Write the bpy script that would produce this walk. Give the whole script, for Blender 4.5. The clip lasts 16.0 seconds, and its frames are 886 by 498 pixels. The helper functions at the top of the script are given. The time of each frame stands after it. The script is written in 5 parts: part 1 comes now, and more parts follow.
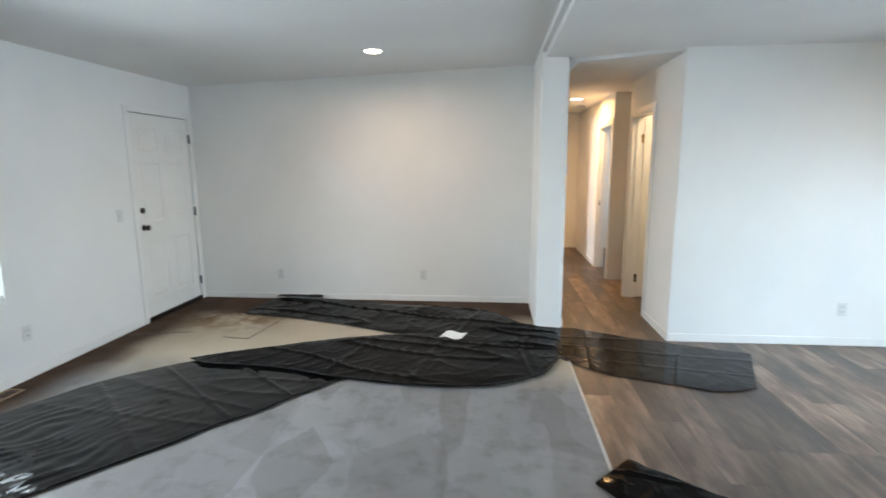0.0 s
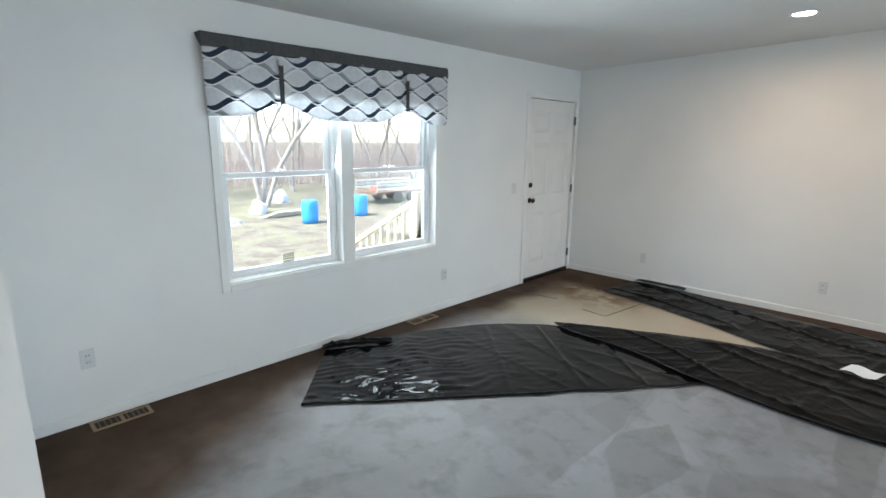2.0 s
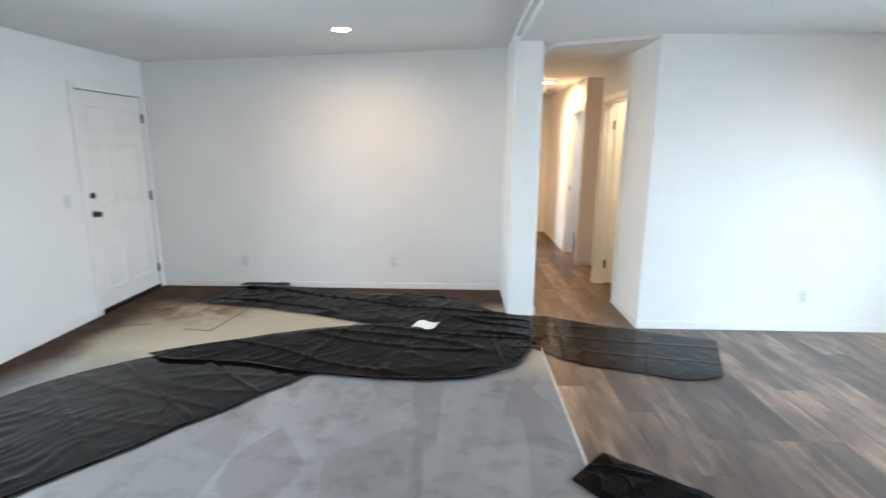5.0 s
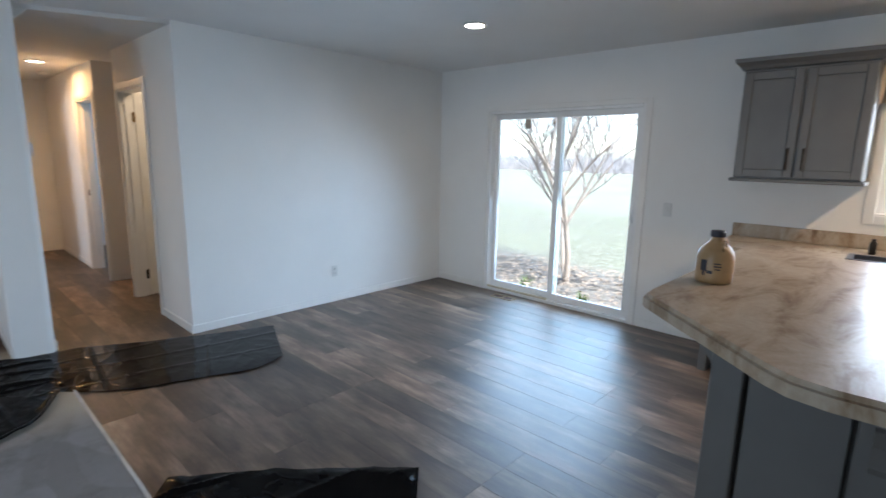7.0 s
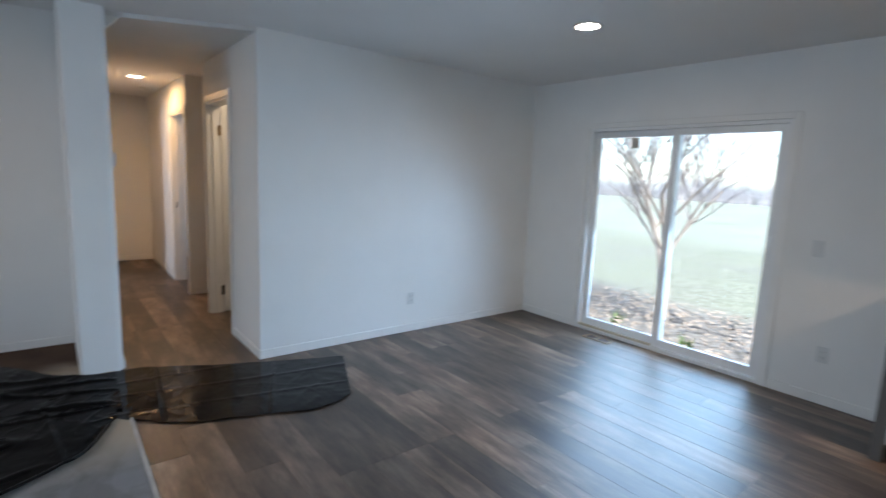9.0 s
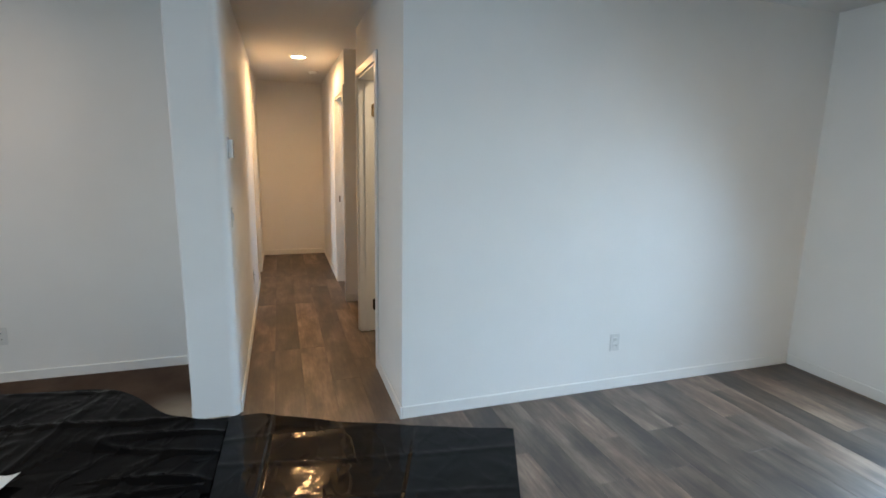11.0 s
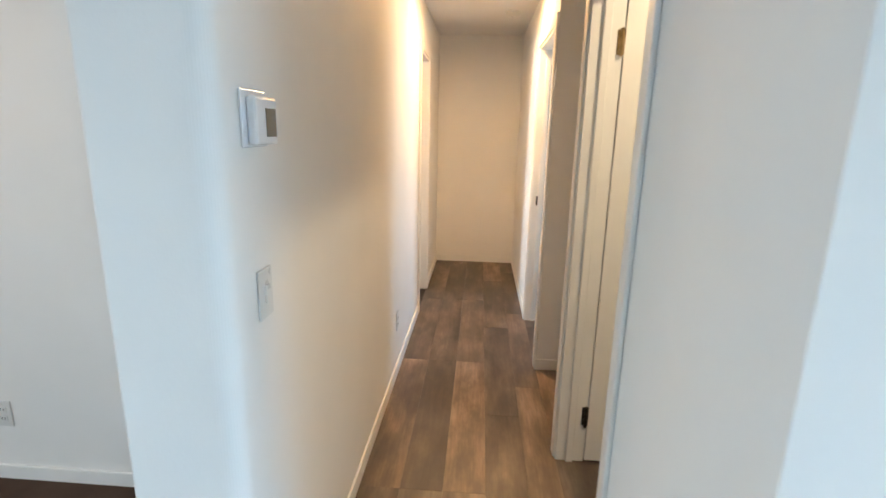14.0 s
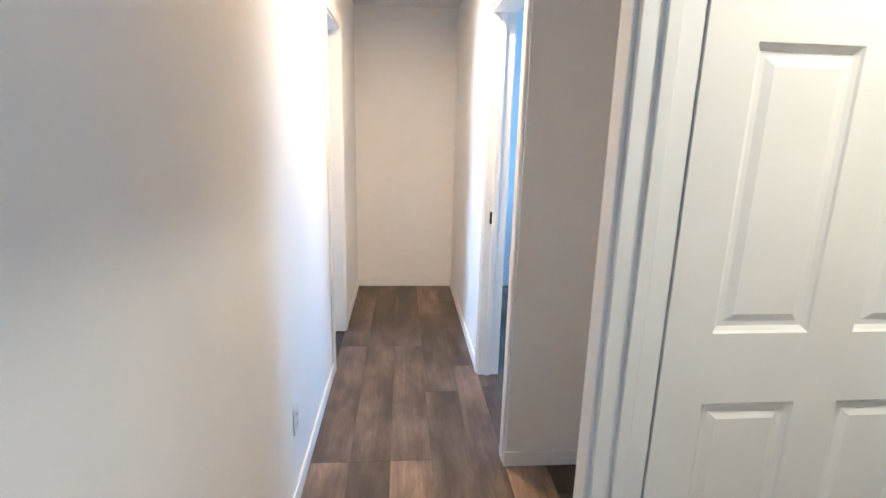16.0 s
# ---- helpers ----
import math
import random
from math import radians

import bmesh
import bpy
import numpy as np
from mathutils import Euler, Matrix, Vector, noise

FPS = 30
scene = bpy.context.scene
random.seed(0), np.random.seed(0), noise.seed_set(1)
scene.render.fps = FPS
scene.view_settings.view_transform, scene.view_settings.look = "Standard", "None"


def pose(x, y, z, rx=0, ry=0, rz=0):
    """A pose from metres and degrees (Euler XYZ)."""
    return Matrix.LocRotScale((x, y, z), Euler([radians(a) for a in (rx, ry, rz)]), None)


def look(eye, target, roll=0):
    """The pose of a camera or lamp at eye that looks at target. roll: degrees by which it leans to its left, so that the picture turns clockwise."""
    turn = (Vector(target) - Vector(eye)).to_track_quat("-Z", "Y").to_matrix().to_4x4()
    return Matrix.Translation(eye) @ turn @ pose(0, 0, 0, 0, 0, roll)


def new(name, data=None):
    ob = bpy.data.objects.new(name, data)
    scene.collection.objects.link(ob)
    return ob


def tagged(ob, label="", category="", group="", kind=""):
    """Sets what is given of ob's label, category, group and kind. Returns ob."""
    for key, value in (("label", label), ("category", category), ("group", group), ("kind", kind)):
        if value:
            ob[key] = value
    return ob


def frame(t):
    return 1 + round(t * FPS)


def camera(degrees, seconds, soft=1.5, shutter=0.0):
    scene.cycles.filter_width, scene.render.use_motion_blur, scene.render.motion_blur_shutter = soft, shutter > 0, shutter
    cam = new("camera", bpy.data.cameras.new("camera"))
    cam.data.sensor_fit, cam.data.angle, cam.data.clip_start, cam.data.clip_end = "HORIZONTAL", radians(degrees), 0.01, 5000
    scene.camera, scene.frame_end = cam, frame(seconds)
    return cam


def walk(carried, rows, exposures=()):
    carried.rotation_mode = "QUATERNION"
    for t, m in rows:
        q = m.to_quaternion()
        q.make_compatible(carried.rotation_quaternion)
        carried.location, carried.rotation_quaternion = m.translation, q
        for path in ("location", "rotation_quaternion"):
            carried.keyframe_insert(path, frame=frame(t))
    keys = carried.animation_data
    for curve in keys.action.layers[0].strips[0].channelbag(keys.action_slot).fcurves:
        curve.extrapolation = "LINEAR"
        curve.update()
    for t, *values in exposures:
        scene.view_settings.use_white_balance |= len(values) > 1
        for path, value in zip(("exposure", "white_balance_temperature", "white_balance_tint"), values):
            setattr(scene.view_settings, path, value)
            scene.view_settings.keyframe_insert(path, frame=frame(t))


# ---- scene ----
cam = camera(82.9, 16.0, shutter=0.4)
PATH = [
    (0, (-0.666, -4.687, 1.55), (-0.861, -2.725, 1.215), -0.4),
    (0.5, (-0.744, -4.611, 1.561), (-1.172, -2.678, 1.271), -0.6),
    (1, (-0.783, -4.633, 1.564), (-1.418, -2.768, 1.216), -0.1),
    (1.5, (-0.812, -4.736, 1.591), (-1.956, -3.15, 1.174), -0.1),
    (2, (-0.821, -4.791, 1.59), (-2.191, -3.396, 1.169), 0.6),
    (2.5, (-0.802, -4.776, 1.592), (-2.195, -3.404, 1.172), 0.7),
    (3, (-0.813, -4.753, 1.589), (-2.158, -3.337, 1.159), 0.6),
    (3.5, (-0.806, -4.705, 1.585), (-1.96, -3.133, 1.138), 0.6),
    (4, (-0.791, -4.669, 1.581), (-1.675, -2.93, 1.14), 0.5),
    (4.5, (-0.754, -4.622, 1.585), (-1.222, -2.725, 1.157), 0.2),
    (5, (-0.715, -4.582, 1.602), (-0.779, -2.626, 1.19), 0.3),
    (7.5, (-0.597, -4.507, 1.492), (0.954, -3.292, 1.149), 1.1),
    (8, (-0.584, -4.447, 1.489), (0.986, -3.253, 1.162), 1.0),
    (8.5, (-0.5, -4.295, 1.452), (1.029, -3.044, 1.146), 1.0),
    (9, (-0.354, -4.083, 1.481), (0.871, -2.531, 1.187), 2.4),
    (9.5, (-0.239, -3.801, 1.459), (0.71, -2.082, 1.08), 2.4),
    (12, (0.553, -2.206, 1.493), (0.871, -0.267, 1.122), 1.5),
    (12.5, (0.607, -1.856, 1.493), (0.703, 0.096, 1.07), 1.5),
    (13, (0.519, -1.472, 1.509), (0.573, 0.484, 1.094), 1.4),
    (13.5, (0.514, -1.15, 1.489), (0.593, 0.807, 1.081), 1.0),
    (14, (0.472, -0.887, 1.483), (0.336, 1.053, 1.015), 1.2),
    (14.5, (0.352, -0.598, 1.485), (0.209, 1.337, 1.002), 0.8),
    (15, (0.34, -0.336, 1.46), (0.477, 1.61, 1.018), 0.7),
    (15.5, (0.381, -0.062, 1.455), (0.51, 1.888, 1.03), 1.0),
    (16, (0.411, 0.176, 1.445), (0.573, 2.114, 0.98), 1.4),
]
walk(cam, [(t, look(e, g, r)) for t, e, g, r in PATH],
     exposures=[(0.0, 2.95, 6480, 9), (1.0, 2.98, 6520, 9), (1.5, 2.82, 6520, 9), (2.5, 2.84, 6520, 9), (3.5, 2.8, 6520, 9), (4.2, 2.92, 6480, 9), (5.0, 3.23, 6300, 10), (7.3, 2.0, 5850, 12),
                (8.5, 1.94, 5800, 12), (9.7, 2.05, 5900, 12), (12.0, 2.5, 6250, 6), (13.5, 2.9, 6100, 7), (15.0, 3.15, 5450, 5), (16.0, 3.27, 4600, 4)])

# ---- world and lights ----
world = bpy.data.worlds.new("overcast_sky")
scene.world = world
world.use_nodes = True
wn = world.node_tree
sky = wn.nodes.new("ShaderNodeTexSky")
sky.sky_type = "NISHITA"
sky.sun_disc = False
sky.sun_elevation = radians(58)
sky.sun_rotation = radians(190)
sky.dust_density = 1.0
wn.links.new(sky.outputs[0], wn.nodes["Background"].inputs[0])
wn.nodes["Background"].inputs[1].default_value = 0.15

sun = new("sun", bpy.data.lights.new("sun", "SUN"))
sun.data.energy, sun.data.angle, sun.data.color = 2.4, radians(20), (1.0, 0.96, 0.9)
sun.matrix_world = look((0, 0, 30), (2.75, 15.6, 4.6))


def window_light(name, where, to, sx, sy, power, color, spread):
    lamp = new(name, bpy.data.lights.new(name, "AREA"))
    lamp.data.shape, lamp.data.size, lamp.data.size_y = "RECTANGLE", sx, sy
    lamp.data.energy, lamp.data.color = power, color
    lamp.data.spread = radians(spread)
    lamp.matrix_world = look(where, to)
    return lamp


SKYLIGHT = (0.86, 0.93, 1.0)
window_light("sky_front_window", (-4.15, -2.56, 1.32), (-1.6, -2.56, 0.6), 1.8, 1.15, 12, (0.78, 0.91, 1.0), 140)
window_light("sky_patio_door", (3.90, -1.88, 1.0), (1.4, -1.88, -0.2), 1.55, 1.7, 11.5, (0.56, 0.78, 1.0), 130)
window_light("sky_kitchen_window", (3.92, -4.85, 1.58), (0, -4.85, 0.2), 0.95, 0.7, 7, SKYLIGHT, 150)
window_light("sky_bath_window", (3.0, 3.2, 1.5), (0, 2.9, 0.8), 0.9, 0.9, 3.2, (0.45, 0.75, 1.0), 160)
window_light("sky_bedroom_window", (-2.9, 3.6, 1.5), (0, 3.4, 1.0), 0.9, 0.9, 8, (0.8, 0.9, 1.0), 160)


def downlight(name, x, y, z, power, color):
    """A recessed lamp: a small glowing disc just under its lens."""
    lamp = new(name, bpy.data.lights.new(name, "AREA"))
    lamp.data.shape, lamp.data.size = "DISK", 0.12
    lamp.data.energy, lamp.data.color, lamp.data.spread = power, color, radians(172)
    lamp.matrix_world = look((x, y, z), (x, y + 0.001, 0))
    return lamp


downlight("living_lamp_light", -1.687, -0.29, 2.478, 1.6, (1.0, 0.66, 0.4))
downlight("dining_lamp_light", 2.41, -1.97, 2.435, 1.4, (1.0, 0.8, 0.58))
downlight("hall_lamp_light", 0.49, 2.68, 2.41, 4.3, (1.0, 0.53, 0.19))
downlight("kitchen_lamp_light", 2.7, -5.3, 2.435, 7.0, (1.0, 0.68, 0.36))
downlight("closet_lamp_light", 1.45, 0.66, 2.41, 2.2, (1.0, 0.70, 0.40))

# ---- materials ----


def material(name, rough=0.5, metal=0.0, spec=0.5):
    m = bpy.data.materials.new(name)
    m.use_nodes = True
    b = m.node_tree.nodes["Principled BSDF"]
    b.inputs["Roughness"].default_value = rough
    b.inputs["Metallic"].default_value = metal
    b.inputs["Specular IOR Level"].default_value = spec
    return m, m.node_tree, b


def node(tree, kind, **values):
    n = tree.nodes.new(kind)
    for k, v in values.items():
        n.inputs[k].default_value = v
    return n


def coords(tree, scale=(1, 1, 1)):
    g = tree.nodes.new("ShaderNodeNewGeometry")
    mp = tree.nodes.new("ShaderNodeMapping")
    mp.inputs["Scale"].default_value = scale
    tree.links.new(g.outputs["Position"], mp.inputs["Vector"])
    return mp.outputs[0]


def noise_tex(tree, vec, scale, detail=4.0, rough=0.55):
    n = node(tree, "ShaderNodeTexNoise", Scale=scale, Detail=detail, Roughness=rough)
    tree.links.new(vec, n.inputs["Vector"])
    return n.outputs["Fac"]


def ramp(tree, fac, stops):
    r = tree.nodes.new("ShaderNodeValToRGB")
    e = r.color_ramp.elements
    e[0].position, e[0].color = stops[0][0], (*stops[0][1], 1)
    e[1].position, e[1].color = stops[-1][0], (*stops[-1][1], 1)
    for p, c in stops[1:-1]:
        k = e.new(p)
        k.color = (*c, 1)
    tree.links.new(fac, r.inputs[0])
    return r.outputs[0]


def mix(tree, fac, a, b, how="MIX"):
    n = tree.nodes.new("ShaderNodeMix")
    n.data_type, n.blend_type = "RGBA", how
    for val, slot in ((fac, 0), (a, 6), (b, 7)):
        if isinstance(val, (int, float)):
            n.inputs[slot].default_value = val
        elif isinstance(val, tuple):
            n.inputs[slot].default_value = (*val, 1)
        else:
            tree.links.new(val, n.inputs[slot])
    return n.outputs[2]


def bump(tree, b, height, strength, distance=0.01):
    n = node(tree, "ShaderNodeBump", Strength=strength, Distance=distance)
    tree.links.new(height, n.inputs["Height"])
    tree.links.new(n.outputs[0], b.inputs["Normal"])


def mottled(name, base, rough, scale=6.0, spread=0.06, metal=0.0, fine=150.0, relief=0.12, spec=0.5, dist=0.002):
    """A painted or plain surface: broad unevenness, fine grain and a slight relief."""
    m, t, b = material(name, rough, metal, spec)
    v = coords(t)
    big = noise_tex(t, v, scale, 3)
    lo = tuple(c * (1 - spread) for c in base)
    hi = tuple(min(1, c * (1 + spread)) for c in base)
    t.links.new(ramp(t, big, [(0.3, lo), (0.7, hi)]), b.inputs["Base Color"])
    small = noise_tex(t, v, fine, 2)
    bump(t, b, small, relief, dist)
    r = t.nodes.new("ShaderNodeMapRange")
    r.inputs["To Min"].default_value, r.inputs["To Max"].default_value = max(0.02, rough - 0.08), min(1, rough + 0.08)
    t.links.new(noise_tex(t, v, scale * 2.3, 3), r.inputs["Value"])
    t.links.new(r.outputs[0], b.inputs["Roughness"])
    return m


WALL = mottled("wall_paint", (0.80, 0.80, 0.785), 0.62, 1.7, 0.025, fine=90, relief=0.18, spec=0.3)
CEIL = mottled("ceiling_paint", (0.74, 0.74, 0.73), 0.8, 1.3, 0.03, fine=70, relief=0.3, spec=0.2, dist=0.003)
TRIM = mottled("trim_paint", (0.8, 0.8, 0.78), 0.38, 5, 0.03, relief=0.05)
DOORP = mottled("door_paint", (0.78, 0.77, 0.74), 0.42, 4, 0.03, fine=60, relief=0.06)
VINYL = mottled("window_vinyl", (0.82, 0.83, 0.83), 0.3, 5, 0.02, relief=0.02)
PLATE = mottled("plate_plastic", (0.67, 0.68, 0.67), 0.3, 9, 0.02, relief=0.02)
DARK = mottled("dark_gap", (0.02, 0.018, 0.016), 0.7, 5, 0.2)
BRONZE = mottled("dark_bronze", (0.035, 0.03, 0.027), 0.35, 9, 0.2, 0.8)
BRASS = mottled("aged_brass", (0.36, 0.25, 0.12), 0.35, 20, 0.25, 0.9)
NICKEL = mottled("brushed_nickel", (0.5, 0.48, 0.45), 0.28, 20, 0.1, 1.0)
STEEL = mottled("sink_steel", (0.12, 0.12, 0.13), 0.35, 12, 0.15, 0.8)
CABPAINT = mottled("grey_cabinet_paint", (0.122, 0.12, 0.115), 0.42, 5, 0.08, fine=40, relief=0.05)
VENTM = mottled("vent_beige", (0.3, 0.21, 0.12), 0.45, 20, 0.1, 0.2)
PAPER = mottled("paper_tag", (0.78, 0.78, 0.76), 0.7, 30, 0.06)
APPL = mottled("appliance_white", (0.75, 0.77, 0.8), 0.22, 5, 0.02, relief=0.01)
JUG = mottled("jug_ceramic", (0.36, 0.23, 0.11), 0.4, 18, 0.15, fine=80, relief=0.08)
INK = mottled("dark_print", (0.03, 0.03, 0.04), 0.5, 20, 0.1)
GREYCLOTH = mottled("charcoal_cloth", (0.085, 0.085, 0.088), 0.9, 30, 0.12, fine=500, relief=0.4, spec=0.1)
BARREL = mottled("blue_barrel_plastic", (0.02, 0.22, 0.55), 0.4, 6, 0.12)
RAILW = mottled("weathered_pine", (0.62, 0.55, 0.42), 0.7, 6, 0.12)
RUST = mottled("rusty_metal", (0.2, 0.11, 0.08), 0.7, 6, 0.3)
CONCRETE = mottled("plank_pile_wood", (0.4, 0.36, 0.3), 0.8, 5, 0.2)
REDP = mottled("faded_red_paint", (0.4, 0.16, 0.12), 0.6, 5, 0.2)
TARP = mottled("white_tarp", (0.4, 0.4, 0.41), 0.7, 3, 0.1, fine=8, relief=0.5, dist=0.05)
BATH = mottled("bath_wall_blue", (0.42, 0.56, 0.68), 0.6, 3, 0.03)
NAVY = mottled("navy_curtain", (0.05, 0.09, 0.14), 0.8, 8, 0.15)
STRIP = mottled("edge_strip_metal", (0.42, 0.42, 0.41), 0.5, 8, 0.15)
LCD = mottled("thermostat_screen", (0.13, 0.115, 0.085), 0.2, 30, 0.1)


def glow(name, color, strength):
    m, t, b = material(name)
    b.inputs["Base Color"].default_value = (*color, 1)
    b.inputs["Emission Color"].default_value = (*color, 1)
    b.inputs["Emission Strength"].default_value = strength
    return m


LENS = glow("lamp_lens", (1.0, 0.86, 0.66), 6.0)


def make_glass():
    m, t, b = material("window_glass", 0.02)
    t.nodes.remove(b)
    tr = t.nodes.new("ShaderNodeBsdfTransparent")
    tr.inputs[0].default_value = (0.95, 0.98, 0.97, 1)
    gl = t.nodes.new("ShaderNodeBsdfGlossy")
    gl.inputs["Roughness"].default_value = 0.02
    fr = node(t, "ShaderNodeFresnel", IOR=1.45)
    mx = t.nodes.new("ShaderNodeMixShader")
    t.links.new(fr.outputs[0], mx.inputs[0])
    t.links.new(tr.outputs[0], mx.inputs[1])
    t.links.new(gl.outputs[0], mx.inputs[2])
    t.links.new(mx.outputs[0], t.nodes["Material Output"].inputs[0])
    return m


GLASS = make_glass()


def make_plank():
    m, t, b = material("vinyl_plank", 0.4, 0, 0.8)
    info = t.nodes.new("ShaderNodeObjectInfo")
    g = t.nodes.new("ShaderNodeNewGeometry")
    off = t.nodes.new("ShaderNodeVectorMath")
    off.operation = "MULTIPLY_ADD"
    comb = t.nodes.new("ShaderNodeCombineXYZ")
    for i in range(3):
        t.links.new(info.outputs["Random"], comb.inputs[i])
    off.inputs[1].default_value = (37, 53, 19)
    t.links.new(comb.outputs[0], off.inputs[0])
    t.links.new(g.outputs["Position"], off.inputs[2])
    mp = t.nodes.new("ShaderNodeMapping")
    mp.inputs["Scale"].default_value = (4.2, 0.95, 1)
    t.links.new(off.outputs[0], mp.inputs[0])
    grain = noise_tex(t, mp.outputs[0], 1.6, 7, 0.62)
    mp2 = t.nodes.new("ShaderNodeMapping")
    mp2.inputs["Scale"].default_value = (45, 1.6, 1)
    t.links.new(off.outputs[0], mp2.inputs[0])
    fine = noise_tex(t, mp2.outputs[0], 2.0, 5, 0.6)
    col = ramp(t, grain, [(0.28, (0.032, 0.0205, 0.0145)), (0.43, (0.09, 0.062, 0.045)), (0.55, (0.165, 0.12, 0.09)), (0.72, (0.31, 0.245, 0.19))])
    mp3 = t.nodes.new("ShaderNodeMapping")
    mp3.inputs["Scale"].default_value = (2.0, 0.8, 1)
    t.links.new(off.outputs[0], mp3.inputs[0])
    knots = noise_tex(t, mp3.outputs[0], 3.2, 4, 0.6)
    col = mix(t, 1.0, col, ramp(t, knots, [(0.34, (0.6, 0.59, 0.58)), (0.5, (1.0, 1.0, 1.0)), (0.66, (1.18, 1.16, 1.14))]), "MULTIPLY")
    tone = ramp(t, info.outputs["Random"], [(0.0, (0.5, 0.49, 0.48)), (0.35, (0.8, 0.78, 0.76)), (0.7, (1.05, 1.02, 0.98)), (1.0, (1.55, 1.45, 1.35))])
    col = mix(t, 1.0, col, tone, "MULTIPLY")
    col = mix(t, 0.35, col, ramp(t, fine, [(0.36, (0.5, 0.48, 0.45)), (0.62, (1.2, 1.2, 1.2))]), "MULTIPLY")
    t.links.new(col, b.inputs["Base Color"])
    r = t.nodes.new("ShaderNodeMapRange")
    r.inputs["To Min"].default_value, r.inputs["To Max"].default_value = 0.36, 0.5
    t.links.new(grain, r.inputs["Value"])
    t.links.new(r.outputs[0], b.inputs["Roughness"])
    bump(t, b, fine, 0.12, 0.002)
    return m


PLANK = make_plank()


def make_carpet():
    """Worn carpet: brown pile along the walls, pale daylight sheen painted into the middle with brushed nap marks."""
    m, t, b = material("worn_carpet", 0.95, 0, 0.1)
    v = coords(t)
    sep = t.nodes.new("ShaderNodeSeparateXYZ")
    wob = node(t, "ShaderNodeTexNoise", Scale=1.6, Detail=4)
    t.links.new(v, wob.inputs["Vector"])
    add = t.nodes.new("ShaderNodeVectorMath")
    add.operation = "MULTIPLY_ADD"
    add.inputs[1].default_value = (0.5, 0.5, 0)
    t.links.new(wob.outputs["Color"], add.inputs[0])
    t.links.new(v, add.inputs[2])
    t.links.new(add.outputs[0], sep.inputs[0])

    def rng(value, lo, hi):
        n = t.nodes.new("ShaderNodeMapRange")
        n.interpolation_type = "SMOOTHSTEP"
        n.inputs["From Min"].default_value, n.inputs["From Max"].default_value = lo, hi
        t.links.new(value, n.inputs["Value"])
        return n.outputs[0]

    def math_(op, a, c):
        n = t.nodes.new("ShaderNodeMath")
        n.operation = op
        for val, i in ((a, 0), (c, 1)):
            if isinstance(val, (int, float)):
                n.inputs[i].default_value = val
            else:
                t.links.new(val, n.inputs[i])
        return n.outputs[0]

    fx = rng(sep.outputs["X"], -3.65, -3.25)
    fy = rng(sep.outputs["Y"], 0.62, 0.25)
    # the pale area narrows towards the near corner of the window wall
    diag = math_("ADD", math_("MULTIPLY", sep.outputs["X"], 0.8), math_("MULTIPLY", sep.outputs["Y"], 0.6))
    fd = rng(diag, -4.75, -4.25)
    fac = math_("MULTIPLY", math_("MULTIPLY", fx, fy), fd)
    add2 = t.nodes.new("ShaderNodeVectorMath")
    add2.operation = "MULTIPLY_ADD"
    add2.inputs[1].default_value = (0.14, 0.14, 0)
    t.links.new(wob.outputs["Color"], add2.inputs[0])
    t.links.new(v, add2.inputs[2])
    # overlapping brushed strokes in two directions, straight-sided
    strokes = None
    for turn, scale, stretch in ((0.72, 2.7, 0.34), (-0.30, 3.2, 0.42)):
        mp = t.nodes.new("ShaderNodeMapping")
        mp.inputs["Rotation"].default_value = (0, 0, turn)
        mp.inputs["Scale"].default_value = (1.0, stretch, 1)
        t.links.new(add2.outputs[0], mp.inputs[0])
        nap = node(t, "ShaderNodeTexVoronoi", Scale=scale)
        nap.feature = "SMOOTH_F1"
        nap.inputs["Smoothness"].default_value = 0.06
        t.links.new(mp.outputs[0], nap.inputs["Vector"])
        patch = t.nodes.new("ShaderNodeSeparateColor")
        t.links.new(nap.outputs["Color"], patch.inputs[0])
        r = ramp(t, patch.outputs[0], [(0.0, (0.84, 0.825, 0.81)), (0.35, (0.945, 0.935, 0.93)), (0.6, (1.0, 1.0, 1.0)), (1.0, (1.04, 1.04, 1.05))])
        strokes = r if strokes is None else mix(t, 1.0, strokes, r, "MULTIPLY")
    cloud = ramp(t, noise_tex(t, v, 1.5, 5, 0.6), [(0.3, (0.88, 0.87, 0.86)), (0.65, (1.06, 1.06, 1.06))])
    # grey daylight sheen on the pile, put into the base colour
    pale = mix(t, 1.0, mix(t, 1.0, strokes, cloud, "MULTIPLY"), (0.255, 0.25, 0.248), "MULTIPLY")
    spots = ramp(t, noise_tex(t, v, 5.5, 4, 0.65), [(0.3, (0.78, 0.76, 0.74)), (0.5, (1.0, 1.0, 1.0))])
    pale = mix(t, 1.0, pale, spots, "MULTIPLY")
    # warm pool under the living room lamp, painted as a beige tint
    lamp_pool = rng(sep.outputs["Y"], -1.25, -0.6)
    pale = mix(t, lamp_pool, pale, mix(t, 0.75, pale, (0.52, 0.445, 0.335)))
    brown = ramp(t, noise_tex(t, v, 3.5, 4), [(0.3, (0.06, 0.039, 0.029)), (0.7, (0.1, 0.068, 0.05))])
    # trodden-in dirt inside the entry door
    spot_x, spot_y = rng(sep.outputs["X"], -2.2, -2.9), rng(sep.outputs["Y"], -0.35, 0.35)
    dirt = math_("MULTIPLY", math_("MULTIPLY", spot_x, spot_y), rng(noise_tex(t, v, 3.2, 5, 0.7), 0.38, 0.62))
    pale = mix(t, dirt, pale, (0.15, 0.092, 0.04))
    col = mix(t, fac, brown, pale)
    fib = noise_tex(t, v, 420, 2)
